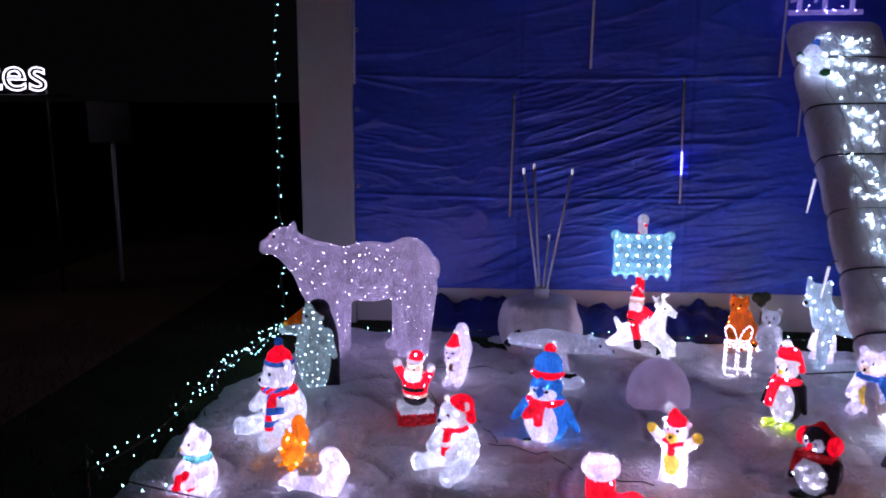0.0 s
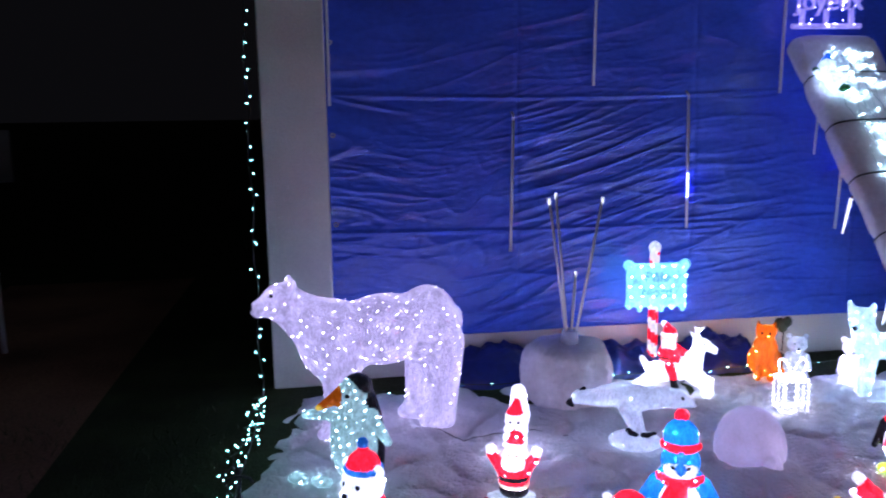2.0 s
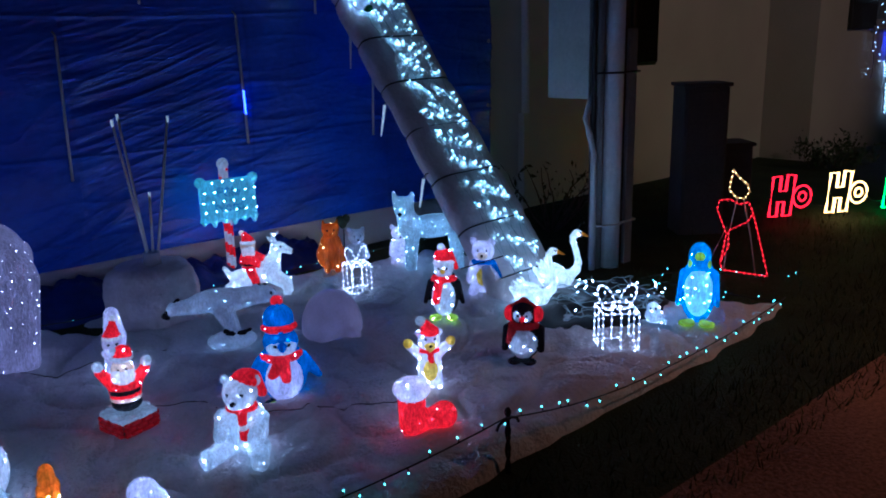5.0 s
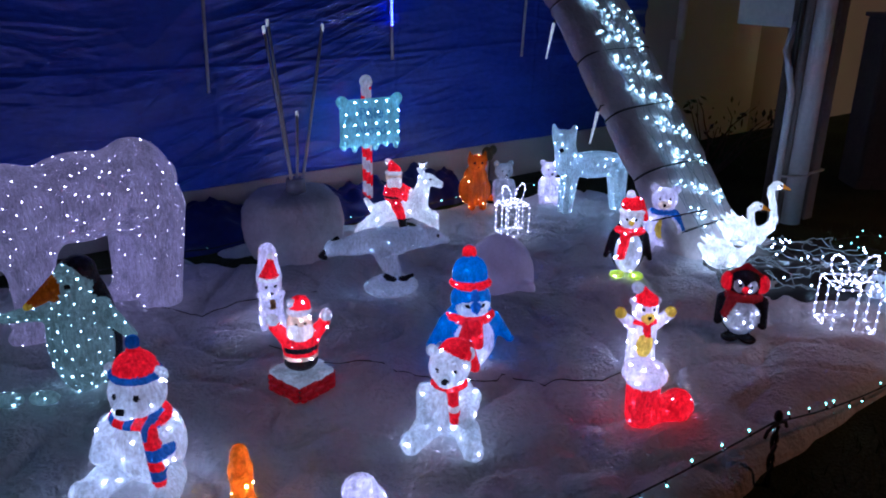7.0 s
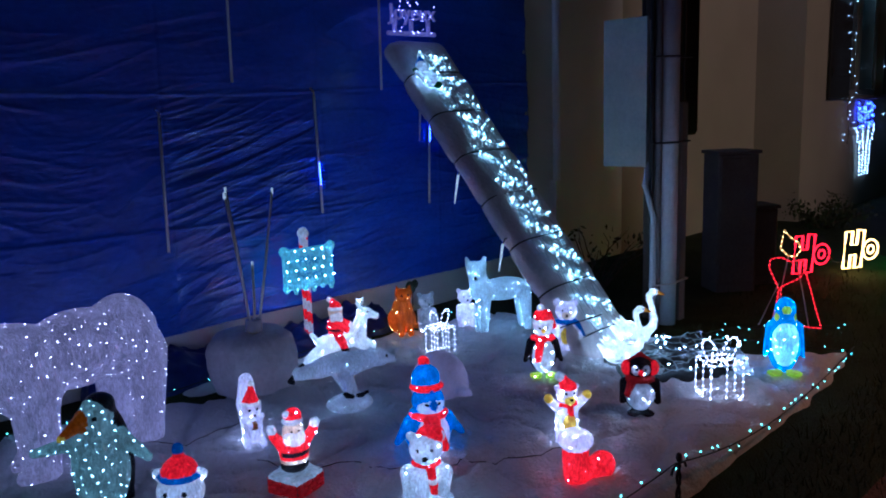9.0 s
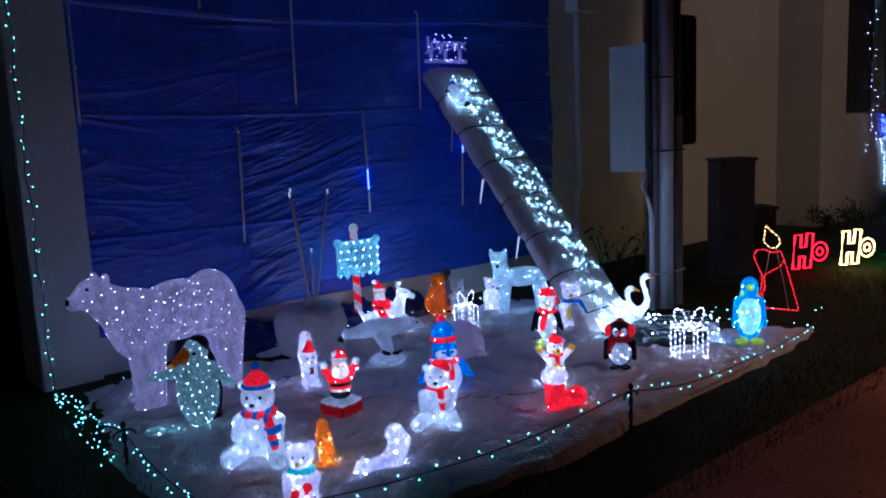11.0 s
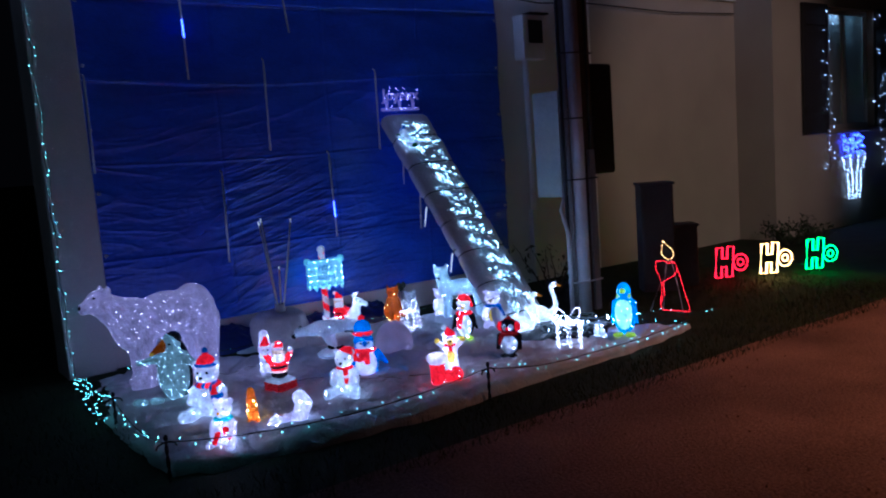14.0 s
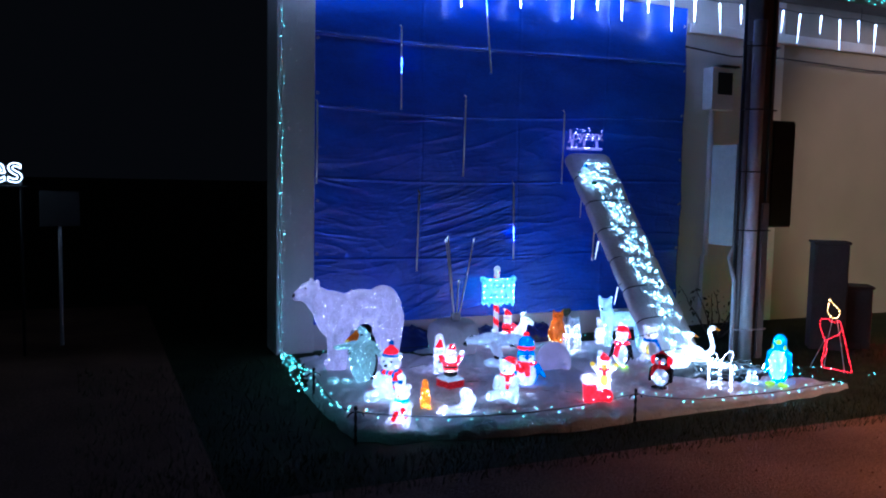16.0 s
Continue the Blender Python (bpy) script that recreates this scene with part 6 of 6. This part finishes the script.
# ---- pole, boxes and cabinets on the right ----
def build_pole():
    t = thing("utility_pole", pose(2.95, 3.80, 0), "dark concrete utility pole with a pale pipe, cables and bands", "utility pole")
    part("shaft", solid(-0.09, 0.115, -0.03, 0.19, -0.1, 6.5, 0.02), "twig_bark", t, "dark brown pole")
    bm = bmesh.new()
    tube(bm, [(-0.115, -0.03, -0.05), (-0.115, -0.03, 3.30)], 0.062, 24)
    part("pipe", bm, "pvc_grey", t, "pale plastic pipe")
    bm = solid(0.0, 0.085, -0.062, -0.034, -0.05, 1.55, 0.008)
    part("cable_cover", bm, "concrete", t, "grey cable cover")
    bm = bmesh.new()
    tube(bm, [(-0.205, 0.0, -0.05), (-0.205, 0.0, 1.30), (-0.205, 0.01, 3.1)], 0.024, 12)
    part("conduit", bm, "concrete", t, "grey plastic conduit")
    bm = bmesh.new()
    tube(bm, [(-0.262, 0.0, -0.05), (-0.262, 0.0, 0.78), (-0.285, 0.02, 0.90), (-0.29, 0.05, 1.0), (-0.25, 0.06, 1.06), (-0.20, 0.07, 1.14)], 0.021, 12)
    part("conduit", bm, "pvc_grey", t, "bent plastic conduit")
    bm = bmesh.new()
    tube(bm, [(-0.235, 0.03, 0.3), (-0.24, 0.03, 2.0), (-0.235, 0.03, 5.8)], 0.016, 8)
    part("cable", bm, "black_plastic", t, "black cable")
    bm = bmesh.new()
    tube(bm, [(0.04, -0.045, 1.56), (0.045, -0.05, 3.0), (0.03, -0.05, 5.9)], 0.011, 8)
    part("cable", bm, "black_plastic", t, "black cable")
    for z in (0.30, 1.28, 1.85, 2.45, 3.05):
        bm = bmesh.new()
        tube(bm, [(-0.275, 0.02, z), (-0.225, -0.04, z), (-0.18, -0.06, z), (-0.115, -0.098, z), (-0.05, -0.07, z), (0.1, -0.07, z), (0.12, 0.05, z)], 0.007, 6)
        part("band", bm, "dark_metal" if z > 1 else "pvc_grey", t)
    w = thing("meter_cabinet", pose(2.75, 4.05, 0), "tall beige meter cabinet fixed beside the pole", "cabinet")
    part("body", solid(-0.01, 0.10, -0.16, 0.16, 1.13, 2.10, 0.008), "cabinet_beige", w)
    part("door", solid(-0.034, -0.012, -0.172, 0.172, 1.115, 2.12, 0.005), "cabinet_beige", w, "beige cabinet door")
    part("bracket", solid(0.102, 0.25, -0.12, -0.06, 1.3, 1.36), "dark_metal", w)
    part("bracket", solid(0.102, 0.25, -0.12, -0.06, 1.85, 1.91), "dark_metal", w)
    d = thing("dark_cabinet", pose(3.365, 3.99, 0), "dark metal box fixed to the back of the pole", "cabinet")
    part("body", solid(-0.295, 0.17, -0.05, 0.15, 1.30, 2.38, 0.01), "dark_metal", d)
    part("door", solid(-0.12, 0.16, -0.064, -0.052, 1.32, 2.36, 0.004), "dark_metal", d)
    m = thing("electricity_meter", pose(3.84, 5.46, 2.62), "grey electricity meter box on the house wall", "meter box")
    part("housing", solid(-0.17, 0.17, -0.13, 0.04, 0.0, 0.50, 0.012), "pvc_grey", m)
    part("window", solid(-0.09, 0.13, -0.138, -0.132, 0.18, 0.44, 0.002), "black_plastic", m, "dark viewing window")
    part("lid", solid(-0.06, 0.22, -0.16, 0.04, 0.505, 0.525, 0.004), "dark_metal", m)
    bm = bmesh.new()
    tube(bm, [(-0.06, -0.02, -1.75), (-0.06, -0.02, 0.0)], 0.035, 12)
    part("conduit", bm, "pvc_grey", m)
    bm = bmesh.new()
    box(bm, -0.095, -0.025, -0.03, 0.038, -2.6, -1.75, 0.004)
    part("cable_cover", bm, "white_render", m)
    bm = bmesh.new()
    tube(bm, [(-0.5, -0.02, 0.72), (0.2, -0.02, 0.66), (1.0, -0.02, 0.70), (2.6, -0.02, 0.66), (4.1, -0.02, 0.70)], 0.009, 6)
    part("cable", bm, "black_plastic", m)
    for name, x, y, w2, h, mat in (("tall_utility_cabinet", 4.10, 3.91, 0.34, 1.12, "cabinet_brown"), ("low_utility_cabinet", 4.48, 3.88, 0.30, 0.64, "cabinet_brown")):
        c = thing(name, pose(x, y, 0, 0, 0, -38), "grey street utility cabinet standing on the grass", "cabinet")
        part("body", solid(-w2 / 2, w2 / 2, -0.1, 0.18, -0.02, h, 0.012), mat, c)
        part("door", solid(-w2 / 2 + 0.02, w2 / 2 - 0.02, -0.112, -0.102, 0.08, h - 0.03, 0.004), mat, c)
        part("lid", solid(-w2 / 2 - 0.015, w2 / 2 + 0.015, -0.12, 0.195, h + 0.002, h + 0.03, 0.006), mat, c)


# ---- plants and grass ----
def bush(x, y, w, h, label, count, twigs=9):
    t = thing("bush", pose(x, y, 0), label, "bush")
    rng = random.Random(int(x * 10))
    tips = []
    for k in range(twigs):
        bm = bmesh.new()
        a = rng.uniform(0, 6.28)
        p = [Vector((0.03 * math.cos(a), 0.03 * math.sin(a), -0.02))]
        for i in range(5):
            p.append(p[-1] + Vector((0.2 * w * math.cos(a) * rng.uniform(0.3, 1.2), 0.2 * w * math.sin(a) * rng.uniform(0.3, 1.2), h * 0.2 * rng.uniform(0.5, 1.1))))
            a += rng.uniform(-0.5, 0.5)
        tube(bm, p, [0.010 - 0.0015 * i for i in range(6)], 5)
        part("stem", bm, "twig_bark", t)
        tips += p[2:]
    bm = bmesh.new()
    for k in range(count):
        c = rng.choice(tips) + Vector([rng.gauss(0, 0.10 * w) for _ in range(3)])
        c.z = max(0.03, c.z)
        r = Euler([rng.uniform(0, 6.28) for _ in range(3)]).to_matrix()
        s = rng.uniform(0.018, 0.04)
        bm.faces.new([bm.verts.new(c + r @ Vector(v) * s) for v in ((-1, 0, 0), (0, -0.45, 0.1), (1, 0, 0), (0, 0.45, 0.1))])
    tagged(part("leaves", bm, "bush_leaf", t), kind="stuff")


def build_grass():
    bm = bmesh.new()
    rng = random.Random(11)
    k = 0
    while k < 9000:
        x, y = rng.uniform(-3.2, 5.5), rng.uniform(1.75, 5.2)
        if -1.66 < x < 2.72 and y > 2.33 and not (x < -1.5 and y > 3.0):
            continue
        if y > 3 and -1.3 < x < 2.7:
            continue
        if rng.random() > 0.25 + 0.75 * (y < 2.5):
            continue
        k += 1
        h, a = rng.uniform(0.02, 0.065), rng.uniform(0, 6.28)
        dx, dy = 0.004 * math.cos(a), 0.004 * math.sin(a)
        lx, ly = rng.gauss(0, 0.02), rng.gauss(0, 0.02)
        bm.faces.new((bm.verts.new((x - dx, y - dy, -0.01)), bm.verts.new((x + dx, y + dy, -0.01)), bm.verts.new((x + lx, y + ly, h))))
    tagged(obj("grass_tufts", bm, "grass_blade"), "short dark grass along the snow and the drive", "grass", kind="stuff")
    bm = bmesh.new()
    for k in range(350):
        x, y = rng.uniform(-1.8, 6.5), rng.uniform(-1.6, 1.75)
        r = rng.uniform(0.005, 0.013)
        q = bmesh.ops.create_cube(bm, size=1, matrix=pose(x, y, 0.012 * noise.noise(Vector((x * 0.8, y * 0.8, 5))) + r * 0.2, rng.uniform(0, 90), rng.uniform(0, 90), rng.uniform(0, 90)) @ Matrix.Diagonal((r, r * 0.8, r * 0.6, 1)))
    tagged(obj("loose_stones", bm, "gravel"), "small loose brown stones on the gravel drive", "stones", kind="stuff")


# ---- far lights on the house, and the dark side on the other hand ----
def build_window_lights():
    for x0, x1, z0 in ((9.42, 10.97, 0.9),):
        for x in (x0 - 0.06, x1 + 0.04):
            c = chain("window_light_chain", [(x + 0.05 * math.sin(i * 1.3), 4.815, z0 + 0.13 * i) for i in range(20)], 34, "white string lights down the side of a window", 0.03, 0.07, "led_far", int(x * 7), 1.8)
    t = thing("window_ornament", pose(10.21, 4.86, 0), "blue and white light figure hung below a window", "light figure")
    bm = bmesh.new()
    for k in range(70):
        u = k / 70
        ico(bm, (-0.34 + 0.68 * random.random(), 0.0, 1.44 - 0.34 * random.random()), 0.011)
    tagged(part("blue_bulbs", bm, "led_blue", t), kind="stuff")
    bm = bmesh.new()
    for i in range(26):
        z = 1.10 - 0.66 * i / 25
        hw = 0.36 - 0.22 * (i / 25) if i < 8 else 0.22 - 0.05 * (i - 8) / 17
        for s in (-1, -0.35, 0.35, 1):
            ico(bm, (s * hw + random.uniform(-0.02, 0.02), 0, z + random.uniform(-0.012, 0.012)), 0.0085)
    tagged(part("white_bulbs", bm, "led_far", t), kind="stuff")
    bm = bmesh.new()
    for x in (-0.3, -0.1, 0.1, 0.3):
        tube(bm, [(x, 0.02, 1.50), (x * 0.6, 0.02, 0.44)], 0.005, 5)
    part("frame", bm, "black_plastic", t)
    t = thing("garland_ornament", pose(13.35, 4.86, 0), "draped garland of white lights below a window", "light figure")
    bm = bmesh.new()
    for row in range(5):
        for i in range(46):
            u = -1 + 2 * i / 45
            z = 2.42 - 0.06 * row - (1 - u * u) * (0.72 + 0.04 * row) - 0.10 * abs(math.sin(u * 7.5))
            ico(bm, (1.32 * u * (1 - 0.03 * row), 0, z), 0.011)
    for k in range(5):
        x = -0.8 + 0.4 * k
        for i in range(9):
            ico(bm, (x + random.uniform(-0.03, 0.03), 0, 1.60 - 0.28 * (1 - abs(x)) - 0.045 * i), 0.011)
    tagged(part("white_bulbs", bm, "led_far", t), kind="stuff")
    bm = bmesh.new()
    tube(bm, [(-1.3 + 0.26 * i, 0.02, 2.42 - (1 - (-1 + 0.2 * i) ** 2) * 0.75) for i in range(11)], 0.006, 5)
    part("wire", bm, "black_plastic", t)
    s = thing("star_ornament", pose(13.0, 4.93, 2.35), "white light figure hanging in a window", "light figure")
    bm = bmesh.new()
    for i in range(60):
        u = i / 59
        ico(bm, (-0.2 + 0.75 * u + random.uniform(-0.1, 0.1), 0, 0.95 - 0.85 * u ** 1.5 + random.uniform(-0.04, 0.04)), 0.02)
    tagged(part("white_bulbs", bm, "led_far", s), kind="stuff")
    bm = bmesh.new()
    tube(bm, [(-0.2, 0.02, 1.0), (0.2, 0.02, 0.75), (0.55, 0.02, 0.08), (0.55, 0.0, -0.80)], 0.006, 5)
    part("frame", bm, "black_plastic", s)


def build_left():
    t = thing("post_sign", pose(-3.37, 6.5, 0, 0, 0, 6), "dark pale-faced board on a thin post, unlit", "sign")
    part("board", solid(-0.18, 0.18, -0.02, 0.01, 1.19, 1.54, 0.006), "grey_board", t)
    bm = bmesh.new()
    tube(bm, [(0.0, 0.025, -0.05), (0.0, 0.025, 1.5)], 0.018, 8)
    part("post", bm, "pvc_grey", t)
    g = thing("script_sign", pose(-3.62, 6.12, 0, 0, 0, 22), "white lit script greeting on a dark frame", "sign")
    bm = words("F\u00eates", 0.38, outline=0.0055)
    bmesh.ops.translate(bm, vec=(-0.44, 0, 1.62), verts=bm.verts)
    part("lettering", bm, "script_white", g)
    bm = bmesh.new()
    tube(bm, [(-0.98, 0.02, 1.58), (0.12, 0.02, 1.58)], 0.012, 6)
    tube(bm, [(-0.8, 0.03, -0.05), (-0.8, 0.03, 1.62)], 0.015, 6)
    tube(bm, [(-0.05, 0.03, -0.05), (-0.05, 0.03, 1.62)], 0.015, 6)
    part("stand", bm, "black_plastic", g)


def floor_cables():
    t = thing("extension_cable", pose(0, 0, 0), "thin dark cable lying over the snow", "cable")
    for pts in (((-0.62, 4.55), (-0.5, 4.4), (-0.2, 4.42), (0.05, 4.35)), ((-0.1, 3.3), (0.15, 3.2), (0.35, 3.05), (0.6, 2.95)), ((-0.42, 3.9), (-0.3, 3.7), (-0.12, 3.5), (-0.05, 3.3))):
        bm = bmesh.new()
        P = []
        for a, b in zip(pts, pts[1:]):
            for i in range(6):
                u = i / 6
                x, y = a[0] + (b[0] - a[0]) * u, a[1] + (b[1] - a[1]) * u + 0.02 * math.sin(7 * u + a[0] * 9)
                P.append((x, y, snow_z(x, y) + 0.003))
        tube(bm, P, 0.002, 5)
        part("flex", bm, "black_plastic", t)
    s = thing("leaf_stake", on_snow(1.55, 5.03, 0), "dark round leaf on a thin stake by the wall", "garden stake")
    bm = bmesh.new()
    tube(bm, [(0, 0, -0.02), (0.01, 0, 0.30)], 0.004, 6)
    part("stake", bm, "green_wire", s)
    bm = bmesh.new()
    ico(bm, (-0.02, 0, 0.325), (0.036, 0.012, 0.036), 2)
    ico(bm, (0.03, 0, 0.33), (0.034, 0.012, 0.034), 2)
    ico(bm, (0.005, 0, 0.295), (0.03, 0.012, 0.03), 2)
    part("leaf", bm, "bush_leaf", s)


build_slide()
slide_snowman()
build_drum()
build_heap()
build_net()
gift_box()
build_candle()
build_ho()
edge_post()
build_chains()
build_rods()
build_icicles()
build_pole()
bush(7.75, 4.5, 0.55, 0.34, "low dark leafy bush at the foot of the house wall", 700)
bush(3.35, 4.75, 0.55, 0.6, "thin dark bush with bare twigs beside the pole", 120, 14)
build_grass()
build_window_lights()
build_left()
floor_cables()
